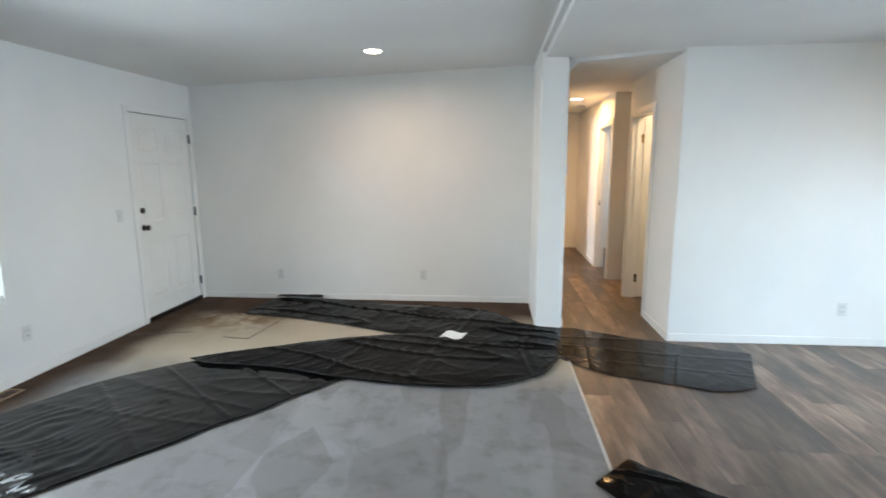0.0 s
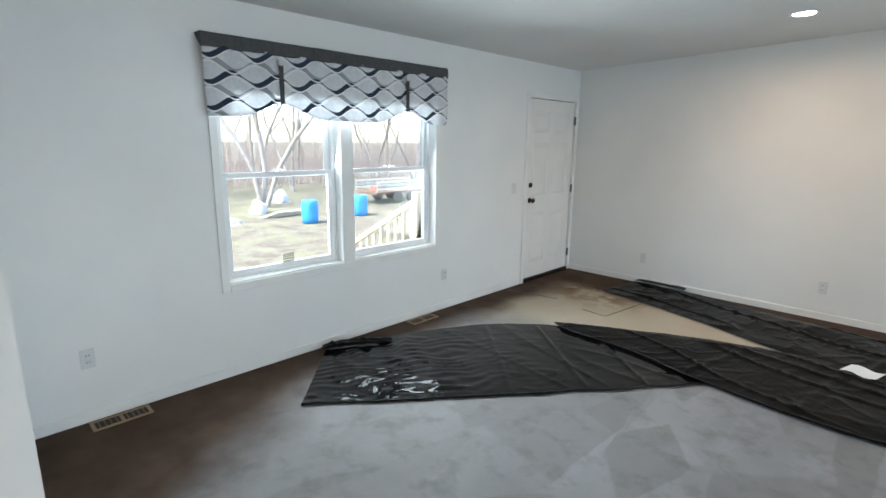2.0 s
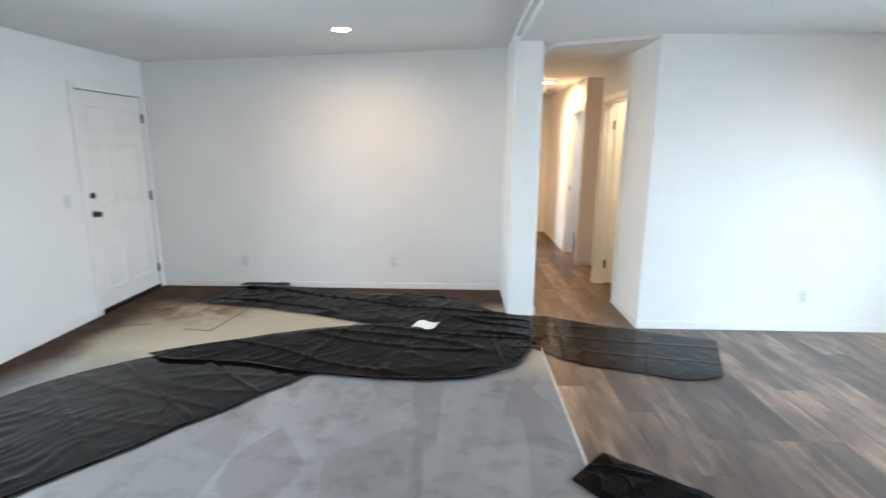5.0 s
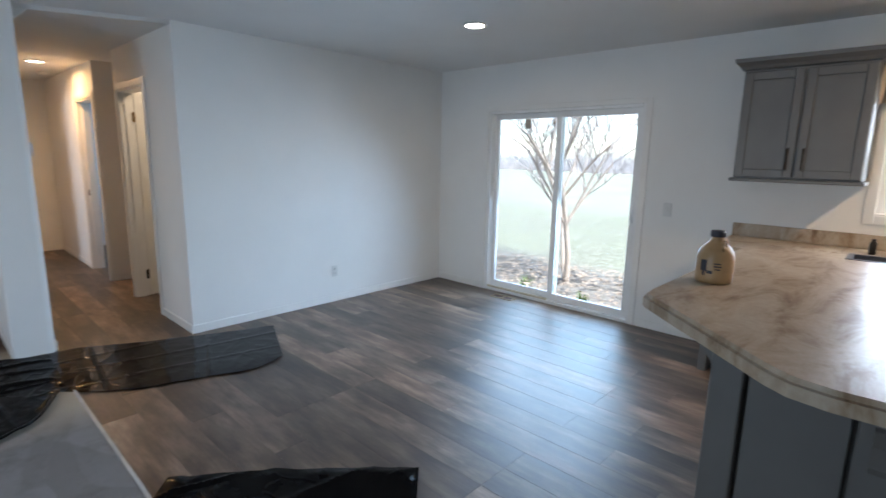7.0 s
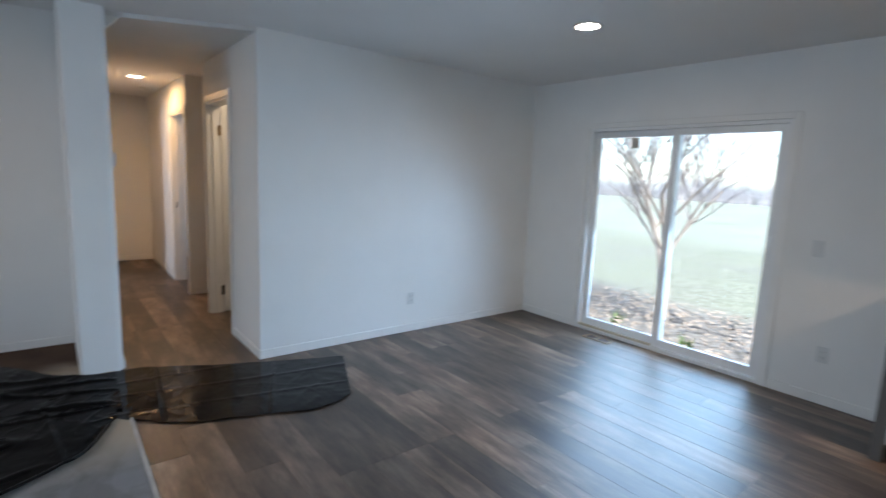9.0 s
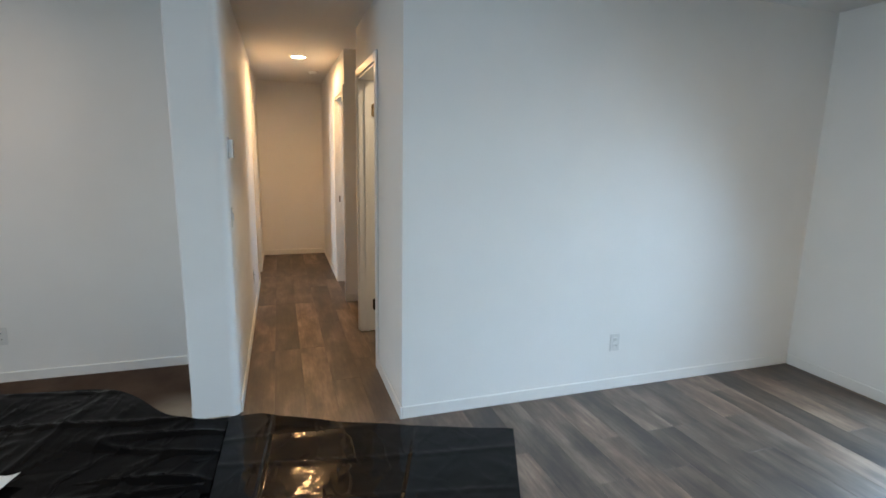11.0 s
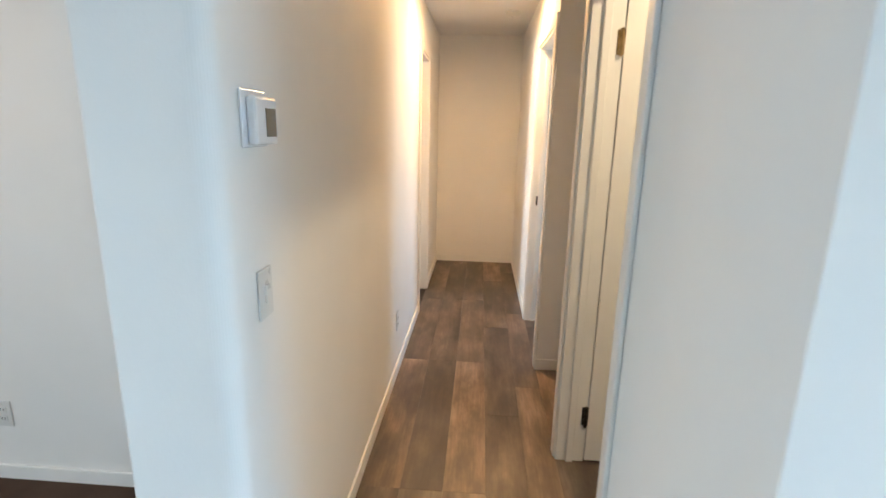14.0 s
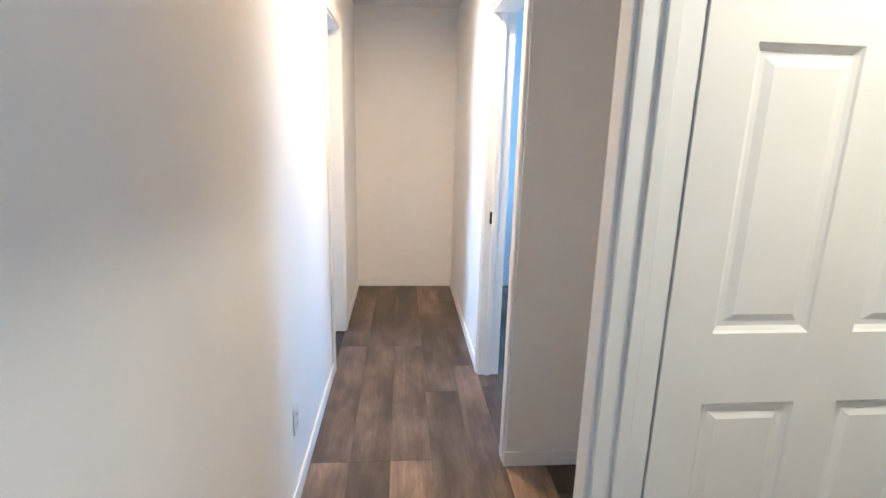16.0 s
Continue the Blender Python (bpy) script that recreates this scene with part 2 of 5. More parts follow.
    col = mix(t, 0.3, col, ramp(t, fib, [(0.3, (0.6, 0.6, 0.6)), (0.7, (1.25, 1.25, 1.25))]), "MULTIPLY")
    t.links.new(col, b.inputs["Base Color"])
    bump(t, b, fib, 0.5, 0.004)
    return m


CARPET = make_carpet()


def make_poly(name, ior, relief, rough=(0.05, 0.12)):
    """Black polyethylene film, creased and glossy."""
    m, t, b = material(name, 0.1)
    b.inputs["IOR"].default_value = ior
    v = coords(t)
    dust = noise_tex(t, v, 2.4, 5, 0.6)
    t.links.new(ramp(t, dust, [(0.35, (0.0025, 0.0025, 0.003)), (0.7, (0.007, 0.0065, 0.006))]), b.inputs["Base Color"])
    r = t.nodes.new("ShaderNodeMapRange")
    r.inputs["To Min"].default_value, r.inputs["To Max"].default_value = rough
    t.links.new(noise_tex(t, v, 3.5, 4), r.inputs["Value"])
    t.links.new(r.outputs[0], b.inputs["Roughness"])

    def crease_lines(scale, seed, width):
        """Thin lines where a soft noise crosses its middle."""
        mp = t.nodes.new("ShaderNodeMapping")
        mp.inputs["Location"].default_value = (seed, seed * 2, 0)
        mp.inputs["Rotation"].default_value = (0, 0, seed)
        mp.inputs["Scale"].default_value = (1.0, 0.45, 1)
        t.links.new(v, mp.inputs[0])
        ab = t.nodes.new("ShaderNodeMath")
        ab.operation = "SUBTRACT"
        ab.inputs[1].default_value = 0.5
        t.links.new(noise_tex(t, mp.outputs[0], scale, 2, 0.5), ab.inputs[0])
        ab2 = t.nodes.new("ShaderNodeMath")
        ab2.operation = "ABSOLUTE"
        t.links.new(ab.outputs[0], ab2.inputs[0])
        n = t.nodes.new("ShaderNodeMapRange")
        n.interpolation_type = "SMOOTHSTEP"
        n.inputs["From Min"].default_value, n.inputs["From Max"].default_value = width, 0.0
        t.links.new(ab2.outputs[0], n.inputs["Value"])
        return n.outputs[0]

    height = noise_tex(t, v, 5.0, 3, 0.5)
    for scale, seed, width, gain in ((2.2, 1.3, 0.03, 0.3), (4.5, 4.1, 0.03, 0.18)):
        both = t.nodes.new("ShaderNodeMath")
        both.operation = "MULTIPLY_ADD"
        both.inputs[1].default_value = gain
        t.links.new(crease_lines(scale, seed, width), both.inputs[0])
        t.links.new(height, both.inputs[2])
        height = both.outputs[0]
    bump(t, b, height, relief, 0.018)
    return m


POLY = make_poly("black_polythene", 1.12, 0.34)
POLY_TAUT = make_poly("taut_black_polythene", 1.32, 0.1, (0.06, 0.14))
POLY_FLAT = make_poly("flat_black_polythene", 1.24, 0.12, (0.06, 0.13))


def make_laminate():
    m, t, b = material("marbled_laminate", 0.32, 0, 0.2)
    v = coords(t)
    warp = node(t, "ShaderNodeTexNoise", Scale=3.0, Detail=7, Roughness=0.68, Distortion=0.9)
    mp = t.nodes.new("ShaderNodeMapping")
    mp.inputs["Rotation"].default_value = (0, 0, 0.6)
    mp.inputs["Scale"].default_value = (1.0, 2.4, 1)
    t.links.new(v, mp.inputs[0])
    t.links.new(mp.outputs[0], warp.inputs["Vector"])
    col = ramp(t, warp.outputs["Fac"], [(0.3, (0.14, 0.085, 0.05)), (0.4, (0.27, 0.19, 0.12)), (0.5, (0.40, 0.325, 0.24)), (0.7, (0.50, 0.445, 0.37))])
    t.links.new(mix(t, 0.25, col, ramp(t, noise_tex(t, v, 45, 3), [(0.35, (0.7, 0.66, 0.6)), (0.65, (1.1, 1.1, 1.1))]), "MULTIPLY"), b.inputs["Base Color"])
    return m


LAMINATE = make_laminate()


def make_valance():
    """Printed cloth: interlaced wavy ribbons in navy, grey and white on pale ground."""
    m, t, b = material("printed_wave_cloth", 0.9, 0, 0.1)
    g = t.nodes.new("ShaderNodeNewGeometry")
    sep = t.nodes.new("ShaderNodeSeparateXYZ")
    t.links.new(g.outputs["Position"], sep.inputs[0])

    def op(kind, a, c=0.0):
        n = t.nodes.new("ShaderNodeMath")
        n.operation = kind
        for val, i in ((a, 0), (c, 1)):
            if isinstance(val, (int, float)):
                n.inputs[i].default_value = val
            else:
                t.links.new(val, n.inputs[i])
        return n.outputs[0]

    y, z = sep.outputs["Y"], sep.outputs["Z"]
    col = mix(t, 0.4, (0.78, 0.79, 0.8), ramp(t, noise_tex(t, g.outputs["Position"], 40, 3), [(0.3, (0.5, 0.52, 0.54)), (0.7, (0.74, 0.75, 0.76))]))
    # neighbouring rows are mirrored, so that the ribbons close into ogees
    period, rows, amp = 0.29, 0.150, 0.031
    for sign, lift, width, tint in ((1, 0.0, 0.010, (0.36, 0.38, 0.40)), (-1, 0.5, 0.011, (0.045, 0.06, 0.09)), (1, 0.13, 0.0, (0.86, 0.86, 0.86)), (-1, 0.63, 0.0, (0.86, 0.86, 0.86))):
        turn = op("MULTIPLY", y, 2 * math.pi / period)
        wave = op("MULTIPLY", op("SINE", turn), sign * amp)
        band = op("ABSOLUTE", op("SUBTRACT", op("MODULO", op("ADD", op("ADD", z, wave), 9.0 + lift * rows), rows), rows / 2))
        swell = op("ADD", op("MULTIPLY", op("COSINE", turn), width * 0.9), width + 0.002) if width else 0.0045
        col = mix(t, op("LESS_THAN", band, swell), col, tint)
    t.links.new(col, b.inputs["Base Color"])
    tr = t.nodes.new("ShaderNodeBsdfTranslucent")
    t.links.new(col, tr.inputs[0])
    mx = t.nodes.new("ShaderNodeMixShader")
    mx.inputs[0].default_value = 0.25
    t.links.new(b.outputs[0], mx.inputs[1])
    t.links.new(tr.outputs[0], mx.inputs[2])
    t.links.new(mx.outputs[0], t.nodes["Material Output"].inputs[0])
    return m


WAVECLOTH = make_valance()
TANCLOTH = mottled("tan_scarf_cloth", (0.62, 0.55, 0.44), 0.85, 12, 0.1, fine=300, relief=0.3, spec=0.1)


def make_ground():
    m, t, b = material("yard_ground", 0.95, 0, 0.1)
    v = coords(t)
    n1 = noise_tex(t, v, 0.35, 5, 0.6)
    n2 = noise_tex(t, v, 9.0, 4, 0.7)
    grass = ramp(t, n2, [(0.3, (0.16, 0.16, 0.105)), (0.7, (0.31, 0.30, 0.215))])
    soil = ramp(t, n2, [(0.3, (0.15, 0.13, 0.105)), (0.5, (0.22, 0.195, 0.165)), (0.7, (0.31, 0.285, 0.25))])
    sep = t.nodes.new("ShaderNodeSeparateXYZ")
    t.links.new(v, sep.inputs[0])
    # bare soil and leaves near the house and on the drive
    near = t.nodes.new("ShaderNodeMapRange")
    near.inputs["From Min"].default_value, near.inputs["From Max"].default_value = 7.2, 8.4
    t.links.new(sep.outputs["X"], near.inputs["Value"])
    west = t.nodes.new("ShaderNodeMapRange")
    west.inputs["From Min"].default_value, west.inputs["From Max"].default_value = -13.0, -16.0
    t.links.new(sep.outputs["X"], west.inputs["Value"])
    both = t.nodes.new("ShaderNodeMath")
    both.operation = "MAXIMUM"
    t.links.new(near.outputs[0], both.inputs[0])
    t.links.new(west.outputs[0], both.inputs[1])
    wood = t.nodes.new("ShaderNodeMapRange")
    wood.inputs["From Min"].default_value, wood.inputs["From Max"].default_value = -24.0, -21.0
    t.links.new(sep.outputs["X"], wood.inputs["Value"])
    grassy = t.nodes.new("ShaderNodeMath")
    grassy.operation = "MULTIPLY"
    t.links.new(both.outputs[0], grassy.inputs[0])
    t.links.new(wood.outputs[0], grassy.inputs[1])
    patch = mix(t, 1.0, grassy.outputs[0], ramp(t, n1, [(0.35, (0.55, 0.55, 0.55)), (0.6, (1, 1, 1))]), "MULTIPLY")
    far = t.nodes.new("ShaderNodeMapRange")
    far.inputs["From Min"].default_value, far.inputs["From Max"].default_value = 15.0, 19.0
    t.links.new(sep.outputs["X"], far.inputs["Value"])
    pale = ramp(t, n1, [(0.3, (0.24, 0.245, 0.17)), (0.7, (0.32, 0.315, 0.24))])
    # wet, darker mud in the front yard
    yard = t.nodes.new("ShaderNodeMapRange")
    yard.inputs["From Min"].default_value, yard.inputs["From Max"].default_value = -3.5, -4.5
    t.links.new(sep.outputs["X"], yard.inputs["Value"])
    tufts = ramp(t, noise_tex(t, v, 1.6, 5, 0.7), [(0.42, (0.055, 0.042, 0.032)), (0.52, (0.115, 0.1, 0.075)), (0.62, (0.12, 0.125, 0.06))])
    close = mix(t, yard.outputs[0], mix(t, patch, soil, grass), mix(t, 0.7, mix(t, patch, soil, grass), tufts))
    t.links.new(mix(t, far.outputs[0], close, pale), b.inputs["Base Color"])
    bump(t, b, n2, 0.25, 0.04)
    return m


GROUND = make_ground()
BARK = mottled("grey_bark", (0.27, 0.235, 0.21), 0.9, 8, 0.25, fine=60, relief=0.7, dist=0.01)
TWIG = mottled("bare_twigs", (0.5, 0.38, 0.32), 0.9, 3, 0.3)
# the patio shrub's own bark and twigs, with outdoor glare mixed into their colour
BARK_WASHED = mottled("washed_out_bark", (0.48, 0.38, 0.3), 0.9, 8, 0.25, fine=60, relief=0.7, dist=0.01)
TWIG_WASHED = mottled("washed_out_twigs", (0.4, 0.34, 0.3), 0.9, 3, 0.3)
HEDGE = mottled("pale_hedge_twigs", (0.58, 0.5, 0.46), 0.9, 1.0, 0.2)
LEAF = mottled("fallen_leaves", (0.34, 0.26, 0.19), 0.9, 22, 0.6)
WEED = mottled("green_weeds", (0.14, 0.2, 0.05), 0.9, 14, 0.3)

# ---- building blocks ----


def part(name, bm, mat, parent=None, label="", smooth=False):
    """Links a bmesh as one mesh object, under a thing or a part."""
    me = bpy.data.meshes.new(name)
    bmesh.ops.recalc_face_normals(bm, faces=bm.faces)
    bm.to_mesh(me)
    bm.free()
    me.materials.append(mat)
    if smooth:
        for p in me.polygons:
            p.use_smooth = True
    ob = new(name, me)
    if parent is not None:
        ob.parent = parent
    if label:
        ob["label"] = label
    return ob


def thing(name, label, category, group="", kind="", at=(0, 0, 0)):
    ob = new(name)
    ob.location = at
    ob.empty_display_size = 0.1
    return tagged(ob, label, category, group, kind)


def add_box(bm, x0, x1, y0, y1, z0, z1):
    c = bmesh.ops.create_cube(bm, size=1.0)["verts"]
    bmesh.ops.transform(bm, verts=c, matrix=Matrix.LocRotScale(((x0 + x1) / 2, (y0 + y1) / 2, (z0 + z1) / 2), None, (abs(x1 - x0), abs(y1 - y0), abs(z1 - z0))))
    return c


def box(x0, x1, y0, y1, z0, z1, bevel=0.003, segments=2):
    bm = bmesh.new()
    add_box(bm, x0, x1, y0, y1, z0, z1)
    if bevel:
        bmesh.ops.bevel(bm, geom=list(bm.edges), offset=bevel, segments=segments, affect="EDGES", profile=0.5)
    return bm


def boxes(rows, bevel=0.003):
    bm = bmesh.new()
    for r in rows:
        add_box(bm, *r)
    if bevel:
        bmesh.ops.bevel(bm, geom=list(bm.edges), offset=bevel, segments=1, affect="EDGES", profile=0.5)
    return bm


def cyl(p, q, r0, r1=None, seg=16, caps=True):
    p, q = Vector(p), Vector(q)
    bm = bmesh.new()
    d = q - p
    m = Matrix.Translation((p + q) / 2) @ d.to_track_quat("Z", "Y").to_matrix().to_4x4()
    bmesh.ops.create_cone(bm, cap_ends=caps, segments=seg, radius1=r0, radius2=r0 if r1 is None else r1, depth=d.length, matrix=m)
    return bm


def lathe(profile, seg=28, at=(0, 0, 0)):
    """A turned shape round a vertical axis from (radius, height) pairs."""
    bm = bmesh.new()
    rings = []
    for r, z in profile:
        rings.append([bm.verts.new((at[0] + r * math.cos(2 * math.pi * i / seg), at[1] + r * math.sin(2 * math.pi * i / seg), at[2] + z)) for i in range(seg)])
    for a, b in zip(rings, rings[1:]):
        for i in range(seg):
            bm.faces.new((a[i], a[(i + 1) % seg], b[(i + 1) % seg], b[i]))
    bm.faces.new(rings[0][::-1])
    bm.faces.new(rings[-1])
    return bm


def wall(name, axis, face, out, u0, u1, z0, z1, holes, label, mat=WALL):
    """A wall with thickness whose openings go through it. axis: 'x' for a wall at x = face, 'y' for one at y = face."""
    us = sorted({u0, u1, *[h[0] for h in holes], *[h[1] for h in holes]})
    zs = sorted({z0, z1, *[h[2] for h in holes], *[h[3] for h in holes]})

    def solid(i, k):
        if not (0 <= i < len(us) - 1 and 0 <= k < len(zs) - 1):
            return False
        u, z = (us[i] + us[i + 1]) / 2, (zs[k] + zs[k + 1]) / 2
        return not any(h[0] < u < h[1] and h[2] < z < h[3] for h in holes)

    bm = bmesh.new()
    cache = {}

    def vert(u, z, w):
        key = (round(u, 5), round(z, 5), w)
        if key not in cache:
            cache[key] = bm.verts.new((w, u, z) if axis == "x" else (u, w, z))
        return cache[key]

    for i in range(len(us) - 1):
        for k in range(len(zs) - 1):
            if not solid(i, k):
                continue
            a, b, c, d = us[i], us[i + 1], zs[k], zs[k + 1]
            for w in (face, out):
                bm.faces.new([vert(a, c, w), vert(b, c, w), vert(b, d, w), vert(a, d, w)])
            for (di, dk, p, q) in ((-1, 0, (a, c), (a, d)), (1, 0, (b, c), (b, d)), (0, -1, (a, c), (b, c)), (0, 1, (a, d), (b, d))):
                if not solid(i + di, k + dk):
                    bm.faces.new([vert(*p, face), vert(*q, face), vert(*q, out), vert(*p, out)])
    return tagged(part(name, bm, mat), label, "wall", kind="structure")


H = 2.43    # flat ceiling over the hallway and back rooms
HW = 2.68   # walls run up behind the sloping ceilings
XW, XE, YB, YD, YS = -4.06, 3.818, 0.82, -0.297, -7.0

# ---- walls ----
WIN_HOLES = [(-3.50, -2.61, 0.65, 2.03), (-2.50, -1.61, 0.65, 2.03)]
wall("wall_west", "x", XW, -4.21, YS - 0.12, 4.83, -0.3, HW + 0.05, WIN_HOLES + [(-0.19, 0.745, -0.004, 2.055)], "white painted wall with the front window and entry door")
wall("wall_north", "y", YB, 0.94, XW, -0.248, 0, HW, [], "white painted living room wall with two outlets")
wall("wall_dining", "y", YD, -0.177, 0.872, XE, 0, HW, [], "white painted blank dining wall")
wall("wall_east", "x", XE, 3.96, YS - 0.12, 4.83, -0.3, HW + 0.05,
     [(-2.73, -1.03, 0.0, 1.975), (-5.38, -4.33, 1.16, 2.0), (2.7, 3.7, 1.0, 2.0)], "white painted wall with the sliding patio door")
wall("wall_south", "y", YS, YS - 0.12, XW, XE, 0, HW, [], "white painted wall closing the kitchen side")
wall("wall_hall_west", "x", 0.0, -0.248, 0.06, 4.71, 0, H, [(3.03, 3.64, 0, 2.055)], "white hallway wall with thermostat and bedroom doorway")
wall("wall_hall_east", "x", 0.872, 0.99, -0.177, 1.30, 0, H, [(0.445, 1.2, 0, 2.055)], "white hallway wall with an open closet door")
wall("wall_hall_east_2", "x", 0.872, 0.99, 2.09, 4.71, 0, H, [(2.165, 2.95, 0, 2.055)], "white hallway wall with the bathroom doorway")
wall("wall_hall_end", "y", 4.71, 4.83, XW, XE, 0, H, [], "plain white wall closing the hallway")
wall("wall_closet", "y", 1.21, 1.30, 0.99, XE, 0, H, [], "white partition wall beside the closet")
wall("wall_alcove_back", "x", 1.95, 2.05, 1.30, 2.09, 0, H, [], "white wall at the back of the alcove")
wall("wall_alcove", "y", 2.09, 2.19, 0.99, XE, 0, H, [], "taupe-shaded white partition wall by the alcove")
wall("wall_bath_far", "x", 3.1, 3.2, 2.19, 4.71, 0, H, [(2.7, 3.7, 1.0, 2.0)], "pale blue bathroom wall", BATH)
wall("wall_bedroom", "x", -3.0, -3.1, 0.94, 4.71, 0, H, [(3.1, 4.1, 1.0, 2.0)], "white bedroom wall with a window opening")
wall("wall_entry_return", "y", -4.70, -4.82, XW, -2.35, 0, HW, [], "white painted end of a short return wall")

# rounded drywall end of the hallway wall
stub = bmesh.new()
add_box(stub, -0.248, 0.0, -0.012, 0.06, 0, HW)
for side, radius in ((-0.2, 0.012), (0.1, 0.045)):
    edge = [e for e in stub.edges if abs((e.verts[0].co - e.verts[1].co).z) > 1 and e.verts[0].co.y < 0 and abs(e.verts[0].co.x - side) < 0.12]
    bmesh.ops.bevel(stub, geom=edge, offset=radius, segments=12, affect="EDGES", profile=0.5)
tagged(part("wall_end", stub, WALL), "white rounded drywall end of the hallway wall", "wall", kind="structure")
wall("wall_end_upper", "y", 0.06, 0.94, -0.248, 0.0, H + 0.004, HW, [], "white drywall above the hallway wall end")


# ---- ceilings: two shallow slopes rising to the middle beam, flat over the hallway ----
def plate(name, rows, mat, label, cat):
    return tagged(part(name, boxes(rows, 0), mat), label, cat, kind="structure")


def prism(bm, outline, low, high):
    """An upright prism over an outline; low and high give the heights at (x, y)."""
    a = [bm.verts.new((x, y, low(x, y))) for x, y in outline]
    b = [bm.verts.new((x, y, high(x, y))) for x, y in outline]
    bm.faces.new(a), bm.faces.new(b)
    n = len(outline)
    for i in range(n):
        bm.faces.new((a[i], a[(i + 1) % n], b[(i + 1) % n], b[i]))


def living_z(x, y=0):
    return 2.415 + (x - XW) / (-0.25 - XW) * 0.14


def dining_z(x, y=0):
    return 2.45 + (XE - x) / XE * 0.012


MOUTH = [(0.0, 0.10), (0.872, -0.28)]
bm = bmesh.new()
prism(bm, [(XW, YS), (-0.2, YS), (-0.2, YB), (XW, YB)], living_z, lambda x, y: living_z(x) + 0.1)
prism(bm, [(-0.1, YS), (XE, YS), (XE, YD + 0.1), (0.872, YD + 0.1), (-0.1, 0.22)], dining_z, lambda x, y: dining_z(x) + 0.1)
prism(bm, [MOUTH[0], MOUTH[1], (0.93, -0.178), (XE, -0.178), (XE, 4.71), (0.0, 4.71)], lambda x, y: H, lambda x, y: H + 0.004)
prism(bm, [(XW, 0.93), (-0.12, 0.93), (-0.12, 4.71), (XW, 4.71)], lambda x, y: H, lambda x, y: H + 0.06)
tagged(part("ceiling", bm, CEIL), "white painted ceiling sloping up to a middle beam", "ceiling", kind="structure")
bm = bmesh.new()
add_box(bm, -0.252, 0.0, YS, 0.0, 2.462, 2.63)
bmesh.ops.bevel(bm, geom=[e for e in bm.edges if e.verts[0].co.z < 2.47 and e.verts[1].co.z < 2.47 and abs((e.verts[0].co - e.verts[1].co).y) > 1 and e.verts[0].co.x < -0.1], offset=0.045, segments=8, affect="EDGES")
tagged(part("ceiling_beam", bm, CEIL), "white rounded drywall beam under the ceiling", "beam", kind="structure")
bm = bmesh.new()
prism(bm, [(0.0, 0.10), (0.872, -0.28), (0.872, -0.2), (0.0, 0.2)], lambda x, y: H + 0.0045, lambda x, y: 2.66)
tagged(part("hall_header", bm, CEIL), "white drywall header across the hallway mouth", "header", kind="structure")
bm = bmesh.new()
tri = [(0.0, 2.35), (0.0, H - 0.0005), (0.085, H - 0.0005)]
fr = [bm.verts.new((x, 0.098 - x * 0.44, z)) for x, z in tri]
bk = [bm.verts.new((x, 0.22 - x * 0.44, z)) for x, z in tri]
bm.faces.new(fr), bm.faces.new(bk)
for i in range(3):
    bm.faces.new((fr[i], fr[(i + 1) % 3], bk[(i + 1) % 3], bk[i]))
tagged(part("header_corner", bm, WALL), "white chamfered drywall corner of the hallway header", "header", kind="structure")
# unseen roof slab, added so that its eaves keep the sun off the floors
plate("roof", [(XW - 0.75, XE + 0.75, YS - 0.5, 5.2, HW + 0.06, HW + 0.16)], CEIL, "unseen slab with eaves, added to block the sun", "roof")

# ---- floors ----
plate("subfloor", [(XW, XE, YS, 4.71, -0.12, -0.006)], DARK, "dark subfloor under the planks", "floor")
carpet = bmesh.new()
add_box(carpet, XW, -0.25, YS, YB, -0.004, 0.008)
add_box(carpet, -0.25, -0.062, YS, -0.014, -0.004, 0.008)
tagged(part("carpet", carpet, CARPET), "worn carpet, brown at the walls, pale grey sheen painted in the middle", "carpet", kind="structure")
bm = bmesh.new()
add_box(bm, -0.063, -0.042, YS, -0.3, -0.003, 0.010)
bmesh.ops.bevel(bm, geom=list(bm.edges), offset=0.004, segments=2, affect="EDGES")
tagged(part("carpet_edge_strip", bm, STRIP), "thin pale edge strip between carpet and planks", "edge strip", kind="structure")
for k, (xa, ya, xb, yb) in enumerate(((-4.03, -0.54, -3.45, -0.42), (-2.85, -0.56, -2.77, 0.06), (-3.1, -0.53, -2.85, -0.56))):
    d_ = Vector((xb - xa, yb - ya, 0))
    m_ = Matrix.Translation(((xa + xb) / 2, (ya + yb) / 2, 0.0085)) @ Matrix.Rotation(math.atan2(d_.y, d_.x), 4, "Z") @ Matrix.Diagonal((d_.length, 0.012, 0.002, 1))
    bm = bmesh.new()
    bmesh.ops.create_cube(bm, size=1.0, matrix=m_)
    tagged(part("carpet_seam", bm, BRONZE), "dark cut line in the worn carpet", "carpet seam", kind="structure")
plate("bedroom_floor", [(-3.0, -0.248, 0.94, 4.71, -0.004, 0.004)], CARPET, "brown bedroom carpet", "floor")

# ---- baseboards ----
def baseboard(name, x0, x1, y0, y1, label="white painted baseboard"):
    bm = box(x0, x1, y0, y1, 0.0, 0.072, 0.004)
    return tagged(part(name, bm, TRIM), label, "baseboard", kind="structure")


T = 0.012
baseboard("baseboard_north", XW + T, -0.25, YB - T, YB - 0.0005)
baseboard("baseboard_west", XW + 0.0005, XW + T, -4.70, -0.26)
baseboard("baseboard_west_2", XW + 0.0005, XW + T, YS, -4.83)
baseboard("baseboard_dining", 0.872, XE - T, YD - T, YD - 0.0005)
baseboard("baseboard_hall_corner", 0.872 - T, 0.8715, YD - T, 0.384)
baseboard("baseboard_hall_west", 0.0005, T, 0.02, 2.965)
